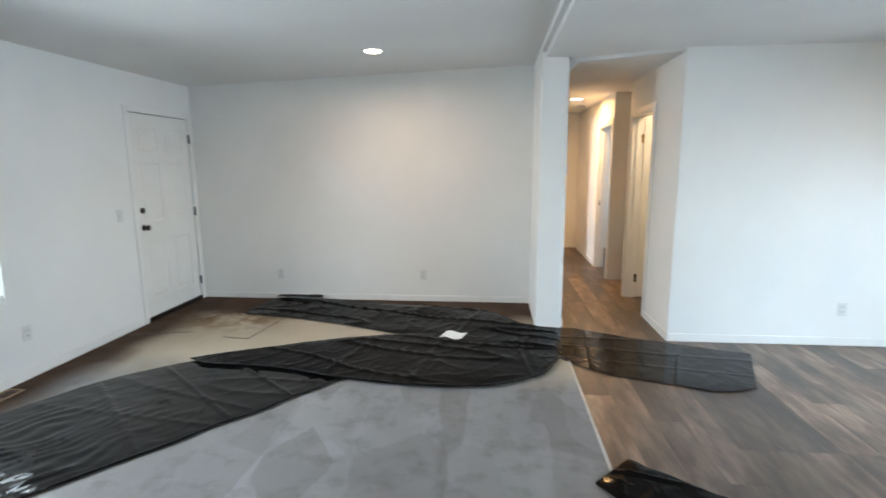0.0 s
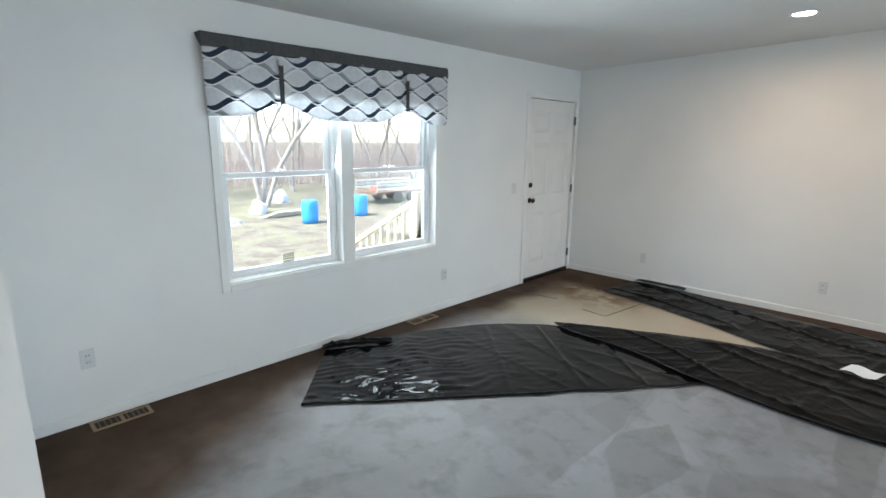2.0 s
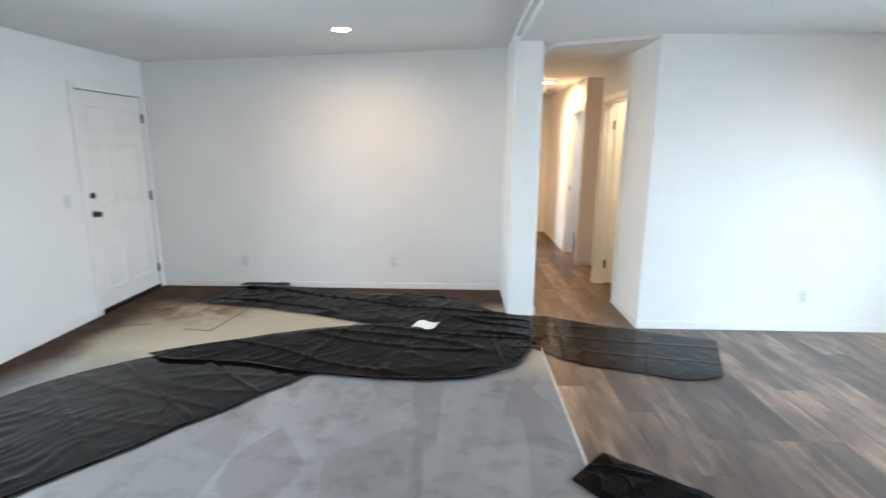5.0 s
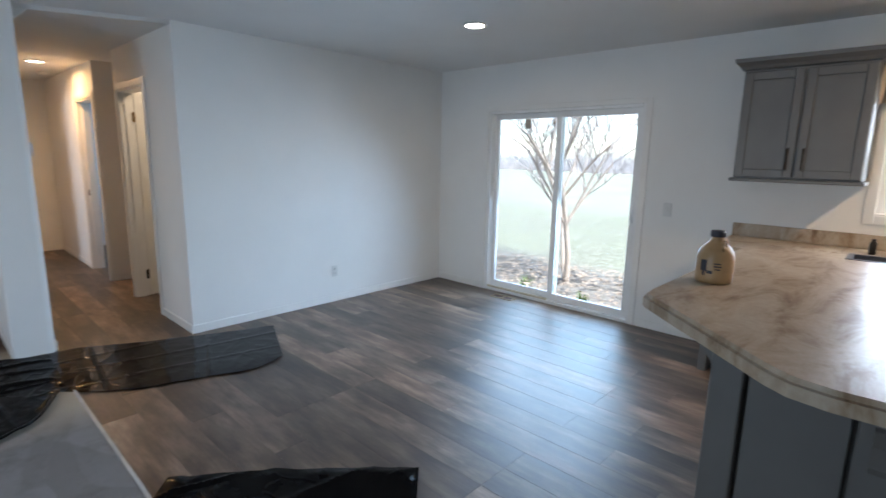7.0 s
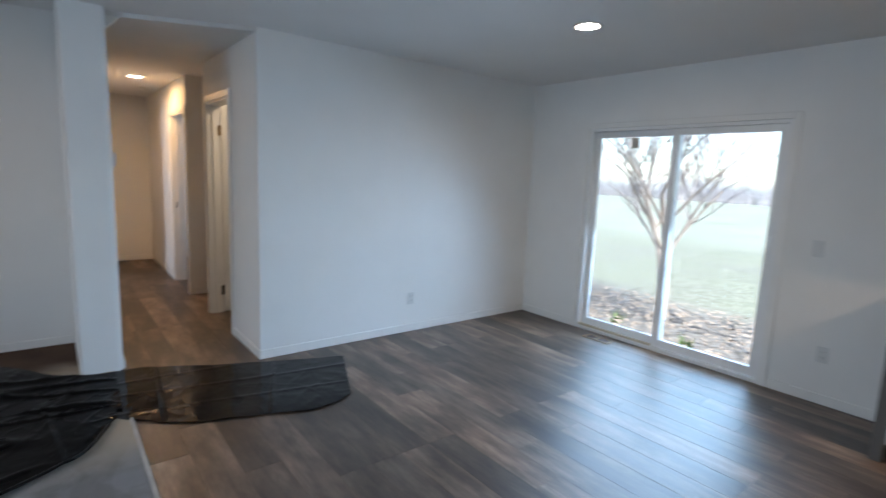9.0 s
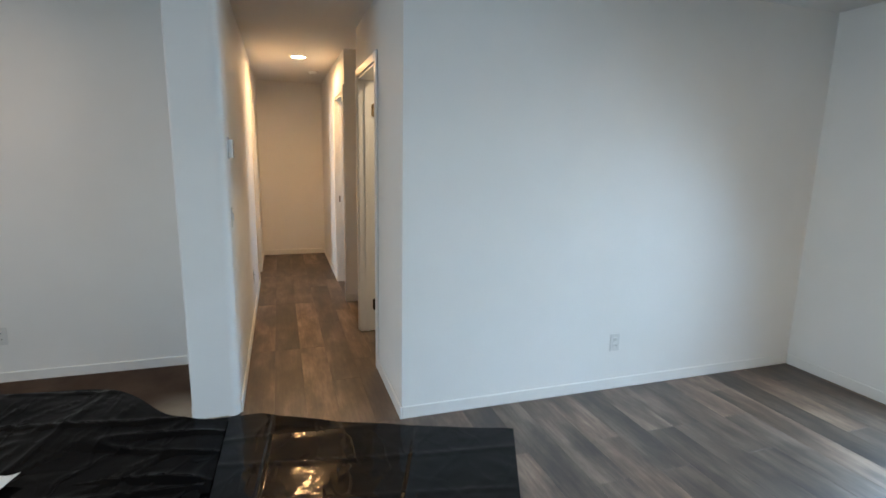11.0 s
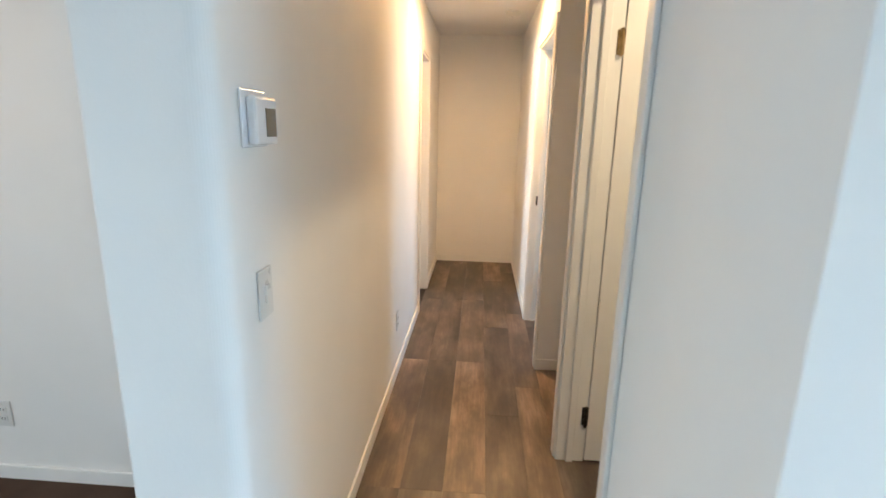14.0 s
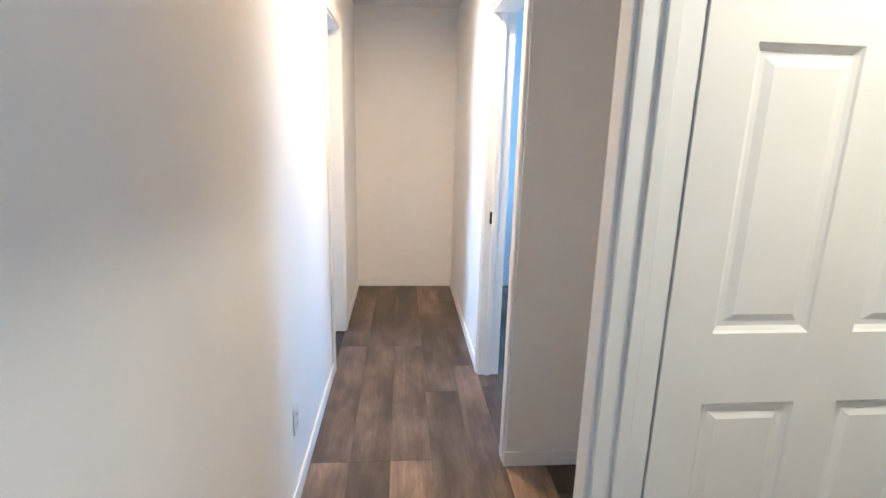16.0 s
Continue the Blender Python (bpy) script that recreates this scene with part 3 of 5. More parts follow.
baseboard("baseboard_hall_west_2", 0.0005, T, 3.71, 4.71)
baseboard("baseboard_hall_end", T, 0.86, 4.71 - T, 4.7095)
baseboard("baseboard_hall_east", 0.872 - T, 0.8715, 3.02, 4.71)
baseboard("baseboard_alcove", 0.872 - T, 1.95, 2.09 - T, 2.0895)
baseboard("baseboard_east", XE - T, XE - 0.0005, -0.98, YD - T)
baseboard("baseboard_east_2", XE - T, XE - 0.0005, -3.54, -2.80)
baseboard("baseboard_hall_stub", -0.256, -0.2485, 0.02, YB - T)


# ---- doors and windows ----
def panel_door(name, w, h, rows, label, mat=DOORP, thick=0.035):
    """A moulded door leaf in the xz plane, hinge at x = 0, face towards -y; rows of two panels."""
    leaf = thing(name, label, "door")
    bm = bmesh.new()
    stile, mid = 0.11, 0.11
    xs = [0, stile, (w - mid) / 2, (w + mid) / 2, w - stile, w]
    zs = [0]
    for a, b in rows:
        zs += [a, b]
    zs.append(h)
    # each panel: a sloping sticking, a flat groove, and a raised field
    steps = [(0.0, 0.0), (0.004, 0.006), (0.014, 0.012), (0.026, 0.012), (0.044, 0.004)]
    for side, y in ((1, 0.0), (-1, thick)):
        for i in range(5):
            for k in range(len(zs) - 1):
                a, b, c, d = xs[i], xs[i + 1], zs[k], zs[k + 1]
                loops = steps if i in (1, 3) and k % 2 == 1 else steps[:1]
                rings = [[bm.verts.new(p) for p in ((a + m, y + side * q, c + m), (b - m, y + side * q, c + m), (b - m, y + side * q, d - m), (a + m, y + side * q, d - m))] for m, q in loops]
                for r0, r1 in zip(rings, rings[1:]):
                    for n in range(4):
                        bm.faces.new((r0[n], r0[(n + 1) % 4], r1[(n + 1) % 4], r1[n]))
                bm.faces.new(rings[-1])
    for p in (((0, 0, 0), (0, thick, 0), (0, thick, h), (0, 0, h)), ((w, 0, 0), (w, thick, 0), (w, thick, h), (w, 0, h)), ((0, 0, h), (w, 0, h), (w, thick, h), (0, thick, h)), ((0, 0, 0), (w, 0, 0), (w, thick, 0), (0, thick, 0))):
        bm.faces.new([bm.verts.new(q) for q in p])
    bmesh.ops.remove_doubles(bm, verts=bm.verts, dist=0.0004)
    part("door_leaf", bm, mat, leaf)
    return leaf


SIX = [(0.20, 0.78), (0.98, 1.56), (1.68, 1.90)]


def hinge(parent, x, y, z, mat, sx=0.03, sy=0.006):
    plate_ = part("hinge", boxes([(x - sx, x + sx, y - sy / 2, y + sy / 2, z - 0.045, z + 0.045)], 0.002), mat, parent)
    part("hinge_pin", cyl((x, y - 0.006, z - 0.05), (x, y - 0.006, z + 0.05), 0.007, seg=10), mat, plate_)


def knob(parent, x, y, z, side, mat, name="door_knob"):
    bm = lathe([(0.03, 0), (0.032, 0.004), (0.012, 0.01), (0.011, 0.03), (0.024, 0.038), (0.028, 0.05), (0.022, 0.06), (0.004, 0.063)], 20)
    bmesh.ops.rotate(bm, verts=bm.verts, matrix=Matrix.Rotation(radians(90 * side), 3, "X"))
    bmesh.ops.translate(bm, verts=bm.verts, vec=(x, y, z))
    return part(name, bm, mat, parent, smooth=True)


# entry door, closed, in the west wall; leaf local x runs along world -y from the hinge
entry = panel_door("door_1", 0.925, 2.03, SIX, "white six-panel entry door, closed, with dark knob and deadbolt")
entry["kind"] = "structure"
entry.matrix_world = pose(XW - 0.012, 0.74, 0.018, 0, 0, -90) @ pose(0, 0, 0) @ Matrix.Diagonal((1, -1, 1, 1))
knob(entry, 0.845, 0.0, 0.93, 1, BRONZE)
bm = lathe([(0.029, 0), (0.029, 0.012), (0.02, 0.02), (0.004, 0.022)], 20)
bmesh.ops.rotate(bm, verts=bm.verts, matrix=Matrix.Rotation(radians(90), 3, "X"))
bmesh.ops.translate(bm, verts=bm.verts, vec=(0.845, 0, 1.10))
part("deadbolt", bm, BRONZE, entry, "dark bronze deadbolt", smooth=True)
for z in (0.22, 1.02, 1.82):
    hinge(entry, -0.004, -0.016, z, STEEL, 0.022)
tagged(part("door_threshold", box(XW - 0.14, XW + 0.013, -0.189, 0.744, -0.003, 0.048, 0.004), BRONZE), "dark threshold under the entry door", "threshold", kind="structure")
# dark strips added in the leaf's gaps: they draw the shade and stop leaks
strip = thing("door_gap_strip", "dark strip standing in for the shaded gap round the entry door", "weatherstrip", kind="structure")
part("strip_head", box(XW - 0.06, XW - 0.02, -0.189, 0.744, 2.0485, 2.0545, 0.001), BRONZE, strip)
part("strip_side", box(XW - 0.06, XW - 0.02, -0.1895, -0.1855, 0.023, 2.048, 0.001), BRONZE, strip)


def casing_x(name, x0, x1, y0, y1, top, w, label):
    """Door casing on a wall at constant x round an opening y0..y1."""
    ob = thing(name, label, "trim", kind="structure")
    part("casing_side", box(x0, x1, y0 - w, y0, 0, top + w, 0.005), TRIM, ob)
    part("casing_side", box(x0, x1, y1, y1 + w, 0, top + w, 0.005), TRIM, ob)
    part("casing_head", box(x0, x1, y0 + 0.0005, y1 - 0.0005, top, top + w, 0.005), TRIM, ob)
    return ob


casing_x("trim_entry_door", XW + 0.0005, XW + 0.014, -0.19, 0.745, 2.055, 0.058, "white casing round the entry door")


def jamb_x(name, xa, xb, y0, y1, top, label):
    ob = thing(name, label, "trim", kind="structure")
    part("jamb", box(xa, xb, y0, y0 + 0.018, 0, top, 0.002), TRIM, ob)
    part("jamb", box(xa, xb, y1 - 0.018, y1, 0, top, 0.002), TRIM, ob)
    part("jamb_head", box(xa, xb, y0 + 0.0185, y1 - 0.0185, top - 0.018, top, 0.002), TRIM, ob)
    xm = (xa + xb) / 2
    part("door_stop", box(xm - 0.018, xm + 0.012, y1 - 0.03, y1 - 0.0185, 0, top - 0.0185, 0.002), TRIM, ob)
    part("door_stop", box(xm - 0.018, xm + 0.012, y0 + 0.0185, y0 + 0.03, 0, top - 0.0185, 0.002), TRIM, ob)
    return ob


jamb_x("trim_closet_jamb", 0.867, 0.995, 0.445, 1.2, 2.055, "white closet door jamb")
casing_x("trim_closet_door", 0.857, 0.8715, 0.445, 1.2, 2.055, 0.06, "white casing round the closet doorway")
jamb_x("trim_bath_jamb", 0.867, 0.995, 2.165, 2.95, 2.055, "white bathroom door jamb")
casing_x("trim_bath_door", 0.857, 0.8715, 2.165, 2.95, 2.055, 0.06, "white casing round the bathroom doorway")
jamb_x("trim_bedroom_jamb", -0.253, 0.005, 3.03, 3.64, 2.055, "white bedroom door jamb")
casing_x("trim_bedroom_door", 0.0005, 0.015, 3.03, 3.64, 2.055, 0.06, "white casing round the bedroom doorway")
strike = tagged(part("strike_plate", boxes([(0.9, 0.93, 2.9265, 2.932, 0.93, 1.0)], 0.002), BRONZE), "dark strike plate on the bathroom jamb", "strike plate", kind="structure")

closet = panel_door("door_2", 0.79, 2.02, [(0.20, 0.825), (1.0, 1.615), (1.725, 1.905)], "white six-panel closet door, standing open")
closet["kind"] = "structure"
closet.matrix_world = pose(0.998, 1.176, 0.012, 0, 0, 0.6)
for z in (0.22, 1.80):
    hinge(closet, -0.012, 0.004, z, BRASS if z > 1 else BRONZE, 0.016)

# front window: two single-hung units with casing and mullion
def hung_window(name, axis_x, inward, y0, y1, z0, z1, rail, label):
    """A single-hung vinyl window in a wall at constant x. inward: +1 where the room lies towards +x."""
    w = thing(name, label, "window", kind="structure")
    s = inward

    def b(xa, xb, *rest, **kw):
        lo_, hi_ = sorted((axis_x + s * xa, axis_x + s * xb))
        return box(lo_, hi_, *rest, **kw)

    f = 0.03
    bm = bmesh.new()
    part_rows = [(y0, y0 + f, z0, z1), (y1 - f, y1, z0, z1), (y0 + f, y1 - f, z0, z0 + f), (y0 + f, y1 - f, z1 - f, z1)]
    for a, c, d, e in part_rows:
        lo_, hi_ = sorted((axis_x - s * 0.13, axis_x - s * 0.07))
        add_box(bm, lo_, hi_, a, c, d, e)
    bmesh.ops.bevel(bm, geom=list(bm.edges), offset=0.003, segments=1, affect="EDGES")
    part("window_frame", bm, VINYL, w)
    for nm, xa, xb, a, c in (("lower_sash", -0.10, -0.072, z0 + f, rail + 0.02), ("upper_sash", -0.128, -0.102, rail - 0.02, z1 - f)):
        bm = bmesh.new()
        g = 0.035
        lo_, hi_ = sorted((axis_x + s * xa, axis_x + s * xb))
        for r in ((y0 + f, y0 + f + g, a, c), (y1 - f - g, y1 - f, a, c), (y0 + f + g, y1 - f - g, a, a + g), (y0 + f + g, y1 - f - g, c - g, c)):
            add_box(bm, lo_, hi_, *r)
        bmesh.ops.bevel(bm, geom=list(bm.edges), offset=0.003, segments=1, affect="EDGES")
        sash = part(nm, bm, VINYL, w)
        xm = (lo_ + hi_) / 2
        pane = part("pane", box(xm - 0.003, xm + 0.003, y0 + f + g, y1 - f - g, a + g, c - g, 0), GLASS, sash)
        pane.visible_shadow = False
    part("sash_lock", b(-0.073, -0.05, (y0 + y1) / 2 - 0.03, (y0 + y1) / 2 + 0.03, rail + 0.02, rail + 0.035, bevel=0.004), VINYL, w)
    part("window_sill", b(-0.068, 0.004, y0, y1, z0 - 0.002, z0 + 0.012, bevel=0.003), TRIM, w)
    return w


w1 = hung_window("window_1", XW, 1, -3.50, -2.61, 0.65, 2.03, 1.35, "white vinyl single-hung front window showing the yard")
w2 = hung_window("window_2", XW, 1, -2.50, -1.61, 0.65, 2.03, 1.35, "white vinyl single-hung front window beside the porch stairs")
part("glass_sticker", boxes([(-4.1395, -4.137, -3.074, -2.984, 0.715 + 0.017 * i, 0.715 + 0.012 + 0.017 * i) for i in range(4)], 0), CONCRETE, w1, "small grey ruled label on the glass")
tr = thing("trim_front_window", "flat white casing round the front windows", "trim", kind="structure")
for a, b_, c, d in ((-3.555, -3.50, 0.595, 2.09), (-1.61, -1.555, 0.595, 2.09), (-2.61, -2.50, 0.65, 2.03), (-3.50, -1.61, 0.595, 0.65), (-3.50, -1.61, 2.03, 2.09)):
    part("casing", box(XW + 0.0005, XW + 0.016, a + 0.0005, b_ - 0.0005, c, d, 0.004), TRIM, tr)

kw = hung_window("window_3", XE, -1, -5.38, -4.33, 1.16, 2.0, 1.58, "white single-hung kitchen window over the sink")
tr = thing("trim_kitchen_window", "cream wooden casing round the kitchen window", "trim", kind="structure")
for a, b_, c, d in ((-4.33, -4.27, 1.10, 2.06), (-5.44, -5.38, 1.10, 2.06), (-5.38, -4.33, 1.10, 1.16), (-5.38, -4.33, 2.0, 2.06)):
    part("casing", box(XE - 0.016, XE - 0.0005, a + 0.0005, b_ - 0.0005, c, d, 0.004), TRIM, tr)

# sliding patio door
sl = thing("door_3", "white sliding glass patio door, closed", "patio door", kind="structure")
def frame_yz(x0, x1, y0, y1, z0, z1, g, gb=None):
    gb = g if gb is None else gb
    return boxes([(x0, x1, y0, y0 + g, z0, z1), (x0, x1, y1 - g, y1, z0, z1), (x0, x1, y0 + g, y1 - g, z0, z0 + gb), (x0, x1, y0 + g, y1 - g, z1 - g, z1)], 0.004)


part("door_frame", frame_yz(XE + 0.0, XE + 0.13, -2.73, -1.03, 0.0, 1.975, 0.03), VINYL, sl)
for nm, x0, y0, y1 in (("fixed_panel", XE + 0.075, -1.90, -1.05), ("sliding_panel", XE + 0.03, -2.70, -1.84)):
    p = part(nm, frame_yz(x0, x0 + 0.035, y0, y1, 0.035, 1.945, 0.055, 0.07), VINYL, sl)
    pane = part("pane", box(x0 + 0.015, x0 + 0.02, y0 + 0.055, y1 - 0.055, 0.105, 1.89, 0), GLASS, p)
    pane.visible_shadow = False
hb = bmesh.new()
pts = [Vector((XE + 0.03 - 0.045 * math.sin(math.pi * i / 8), -2.672, 0.93 + 0.19 * i / 8)) for i in range(9)]
for a, c in zip(pts, pts[1:]):
    d = c - a
    bmesh.ops.create_cone(hb, cap_ends=True, segments=8, radius1=0.009, radius2=0.009, depth=d.length * 1.1, matrix=Matrix.Translation((a + c) / 2) @ d.to_track_quat("Z", "Y").to_matrix().to_4x4())
part("handle", hb, VINYL, sl, "white pull handle", smooth=True)
part("track_batten", box(XE + 0.004, XE + 0.03, -1.84, -1.06, 0.031, 0.05, 0.003), RAILW, sl, "thin wooden security bar in the track")
part("glass_sticker", box(XE + 0.085, XE + 0.0895, -1.50, -1.43, 1.79, 1.885, 0), CONCRETE, sl, "small grey sticker on the glass")
part("glass_sticker", box(XE + 0.085, XE + 0.0895, -1.79, -1.765, 1.83, 1.86, 0), VENTM, sl, "small round seal on the glass")
tr = thing("trim_patio_door", "white casing round the patio door", "trim", kind="structure")
for a, b_, c, d in ((-1.03, -0.985, 0.0, 2.02), (-2.785, -2.73, 0.0, 2.02), (-2.73, -1.03, 1.975, 2.02)):
    part("casing", box(XE - 0.014, XE - 0.0005, a + 0.0005, b_ - 0.0005, c, d, 0.004), TRIM, tr)

# ---- black plastic sheeting on the floor ----
def catmull(rows, u):
    n = len(rows) - 1
    i = min(int(u * n), n - 1)
    f = u * n - i
    p = [Vector(rows[max(0, min(n, k))]) for k in (i - 1, i, i + 1, i + 2)]
    return 0.5 * (2 * p[1] + (p[2] - p[0]) * f + (2 * p[0] - 5 * p[1] + 4 * p[2] - p[3]) * f * f + (3 * p[1] - p[0] - 3 * p[2] + p[3]) * f ** 3)


def sheet(name, far, near, base, loft, seed, label, mat=POLY, nu=150, nv=56, wob=0.018, creases=(), ripple=0.0, hem=None):
    """A creased plastic sheet between two edge lines; loft: height of its folds."""
    bm = bmesh.new()
    grid, ends = [], []
    for i in range(nu + 1):
        u = i / nu
        a, b = catmull(far, u), catmull(near, u)
        a += Vector((noise.noise((u * 9, seed, 0)), noise.noise((u * 9, seed, 5)))) * wob
        b += Vector((noise.noise((u * 9, seed, 9)), noise.noise((u * 9, seed, 14)))) * wob
        row = []
        for k in range(nv + 1):
            v = k / nv
            p = a.lerp(b, v)
            q = Vector((p.x, p.y, seed * 3.7))
            # long ridges, crossed folds, and small crumples
            r1 = 1 - abs(noise.noise(Vector((q.x * 0.6 + q.y * 2.6, (q.y * 1.0 - q.x * 0.6) * 0.5, seed))) * 2.6)
            r2 = 1 - abs(noise.noise(Vector(((q.x - q.y) * 3.4, (q.y + q.x) * 0.9, seed + 7))) * 2)
            fine = noise.noise(q * 10) * 0.003
            h = max(0, r1) ** 14 * 0.45 + max(0, r2) ** 14 * 0.2 + 0.35 * (0.5 + noise.noise(q * 2.2))
            for c in creases:
                h += 0.011 / loft * math.exp(-((u + 0.03 * (v - 0.5) - c) / 0.005) ** 2)
            if ripple:
                h += ripple * (0.1 + 1.3 * v) * math.exp(-((u - 0.15) / 0.2) ** 2) * (0.5 + 0.5 * math.sin((p.x * 0.86 - p.y * 0.5) * 82 + 8 * noise.noise(Vector((p.x * 3, p.y * 5, seed))))) * (0.4 + noise.noise(Vector((p.x * 4, p.y * 9, 3))))
            edge = min(1, min(v, 1 - v, u, 1 - u) * 9)
            zz = (base + 0.003 + loft * h * (0.3 + 0.7 * edge) + max(0, fine) + 0.002)
            row.append(bm.verts.new((p.x, p.y, zz)))
        ends.append(Vector((p.x, p.y, zz)))
        grid.append(row)
    for i in range(nu):
        for k in range(nv):
            bm.faces.new((grid[i][k], grid[i + 1][k], grid[i + 1][k + 1], grid[i][k + 1]))
    ob = part(name, bm, mat, smooth=True)
    if hem:
        # the doubled, rolled rim along the near edge
        rim = bmesh.new()
        rings = []
        for i in range(int(hem[0] * nu), int(hem[1] * nu) + 1):
            c, d = ends[i], (ends[min(i + 1, nu)] - ends[max(i - 1, 0)]).normalized()
            side = Vector((-d.y, d.x, 0))
            r = 0.007 + 0.003 * noise.noise((i * 0.21, seed, 2))
            rings.append([rim.verts.new(c + side * (math.cos(a) * r * 1.6) + Vector((0, 0, 0.004 + math.sin(a) * r))) for a in [k * math.pi / 3 for k in range(6)]])
        for a, b in zip(rings, rings[1:]):
            for k in range(6):
                rim.faces.new((a[k], a[(k + 1) % 6], b[(k + 1) % 6], b[k]))
        part("rolled_rim", rim, POLY_FLAT, ob, "shiny rolled rim", smooth=True)
    return tagged(ob, label, "plastic sheet", group="black plastic sheets on the floor")


sheet("plastic_sheet", [(-4.03, -2.80), (-3.55, -1.64), (-3.0, -1.10), (-2.3, -0.76)], [(-3.37, -3.41), (-2.58, -2.42), (-2.05, -1.75), (-1.72, -1.30)],
      0.009, 0.014, 1.0, "glossy black plastic sheet running from the front window", creases=(0.17, 0.36, 0.55, 0.74), ripple=2.0, mat=POLY_TAUT, hem=(0.0, 0.999))
sheet("plastic_sheet", [(-3.08, -1.08), (-2.45, -0.74), (-1.47, -0.37), (-0.95, -0.36), (-0.5, -0.42), (-0.10, -0.52)],
      [(-2.95, -1.16), (-2.2, -1.23), (-1.72, -1.36), (-0.83, -1.42), (-0.35, -1.22), (-0.12, -0.85)],
      0.022, 0.036, 2.0, "crumpled black plastic sheet lying across the carpet", creases=(0.35, 0.52, 0.8), hem=(0.0, 0.95))
sheet("plastic_sheet", [(-3.16, 0.78), (-2.7, 0.79), (-1.64, 0.60), (-0.8, 0.50), (-0.36, 0.05), (-0.06, -0.06)],
      [(-3.28, 0.17), (-2.5, 0.0), (-1.5, -0.34), (-0.95, -0.45), (-0.4, -0.66), (-0.08, -0.72)],
      0.012, 0.045, 3.0, "black plastic sheet running along the back wall", creases=(0.2, 0.43, 0.6))
sheet("plastic_sheet", [(-0.2, -0.05), (0.06, -0.03), (0.3, -0.14), (0.8, -0.36), (1.12, -0.48), (1.43, -0.59)],
      [(-0.2, -0.75), (0.0, -0.92), (0.25, -1.10), (0.56, -1.2), (0.9, -1.32), (1.16, -1.24)],
      0.004, 0.012, 4.0, "thin black plastic sheet with its end on the planks", creases=(0.3, 0.66), mat=POLY_FLAT)
sheet("plastic_sheet", [(0.05, -2.2), (0.43, -2.49), (0.92, -2.96)], [(-0.16, -2.42), (0.12, -2.78), (0.62, -3.25)],
      0.012, 0.04, 5.0, "piece of black plastic sheet by the carpet edge", nu=60, nv=30)
# rolled edge against the window wall and a fold at the back wall
sheet("plastic_sheet", [(-4.03, -2.84), (-3.93, -2.62), (-3.78, -2.35)], [(-3.96, -2.9), (-3.85, -2.68), (-3.7, -2.42)], 0.03, 0.06, 6.0,
      "rumpled fold of black plastic at the window wall", nu=30, nv=12, wob=0.01)
sheet("plastic_sheet", [(-3.12, 0.79), (-2.85, 0.8), (-2.6, 0.79)], [(-3.14, 0.70), (-2.85, 0.71), (-2.58, 0.68)], 0.05, 0.04, 7.0,
      "rumpled fold of black plastic at the back wall", nu=30, nv=12, wob=0.01)
bm = bmesh.new()
for i in range(7):
    for k in range(5):
        bm.verts.new((-1.12 + i * 0.033 + k * 0.012, -0.50 + k * 0.03 - i * 0.004 , 0.05 + 0.010 * math.sin(i * 1.1) + 0.004 * k))
bm.verts.ensure_lookup_table()
for i in range(6):
    for k in range(4):
        bm.faces.new((bm.verts[i * 5 + k], bm.verts[i * 5 + k + 1], bm.verts[i * 5 + k + 6], bm.verts[i * 5 + k + 5]))
tag = tagged(part("paper_tag", bm, PAPER, smooth=True), "crumpled white paper tag lying on the black plastic", "paper")


# ---- wall plates ----
def outlet(x, y, z, face, label, switch=False):
    """face: direction the plate faces, '+x', '-x', '-y'."""
    ob = thing("light_switch" if switch else "wall_outlet", label, "light switch" if switch else "outlet", group="" if switch else "wall outlets")
    bm = box(-0.035, 0.035, -0.006, 0.0, -0.057, 0.057, 0.003)
    part("cover_plate", bm, PLATE, ob)
    if switch:
        part("toggle", box(-0.012, 0.012, -0.012, -0.005, -0.02, 0.02, 0.002), PLATE, ob)
    else:
        for dz in (-0.02, 0.02):
            s = part("socket", box(-0.017, 0.017, -0.0085, -0.005, dz - 0.014, dz + 0.014, 0.003), PLATE, ob)
            part("slot", boxes([(-0.008, -0.005, -0.0092, -0.008, dz - 0.004, dz + 0.006), (0.005, 0.008, -0.0092, -0.008, dz - 0.004, dz + 0.006)], 0), DARK, s)
    turn = {"-y": 0, "+x": 90, "-x": -90}[face]
    ob.matrix_world = pose(x, y, z, 0, 0, turn)
    return ob


outlet(-3.11, YB - 0.0005, 0.30, "-y", "white duplex wall outlet low on the back wall")
outlet(-1.437, YB - 0.0005, 0.31, "-y", "white duplex wall outlet low on the back wall")
outlet(2.272, YD - 0.0005, 0.318, "-y", "white duplex wall outlet low on the dining wall")
outlet(XW + 0.0005, -4.318, 0.38, "+x", "white duplex wall outlet under the front window wall")
outlet(XW + 0.0005, -1.476, 0.345, "+x", "white duplex wall outlet below the front window")
outlet(0.0005, 1.95, 0.34, "+x", "white duplex wall outlet low in the hallway")
outlet(XE - 0.0005, -3.10, 0.35, "-x", "white duplex wall outlet beside the patio door")
outlet(XE - 0.0005, -2.985, 1.08, "-x", "white light switch beside the patio door", True)
outlet(0.0005, 0.148, 1.117, "+x", "white blank wall plate under the thermostat", True)
outlet(XW + 0.0005, -0.42, 1.1, "+x", "white light switch beside the entry door", True)

th = thing("thermostat", "white wall thermostat with a dark display", "thermostat")
part("back_plate", box(0.0005, 0.006, 0.088, 0.205, 1.437, 1.552, 0.004), APPL, th)
part("housing", box(0.006, 0.028, 0.107, 0.212, 1.442, 1.538, 0.006), APPL, th)
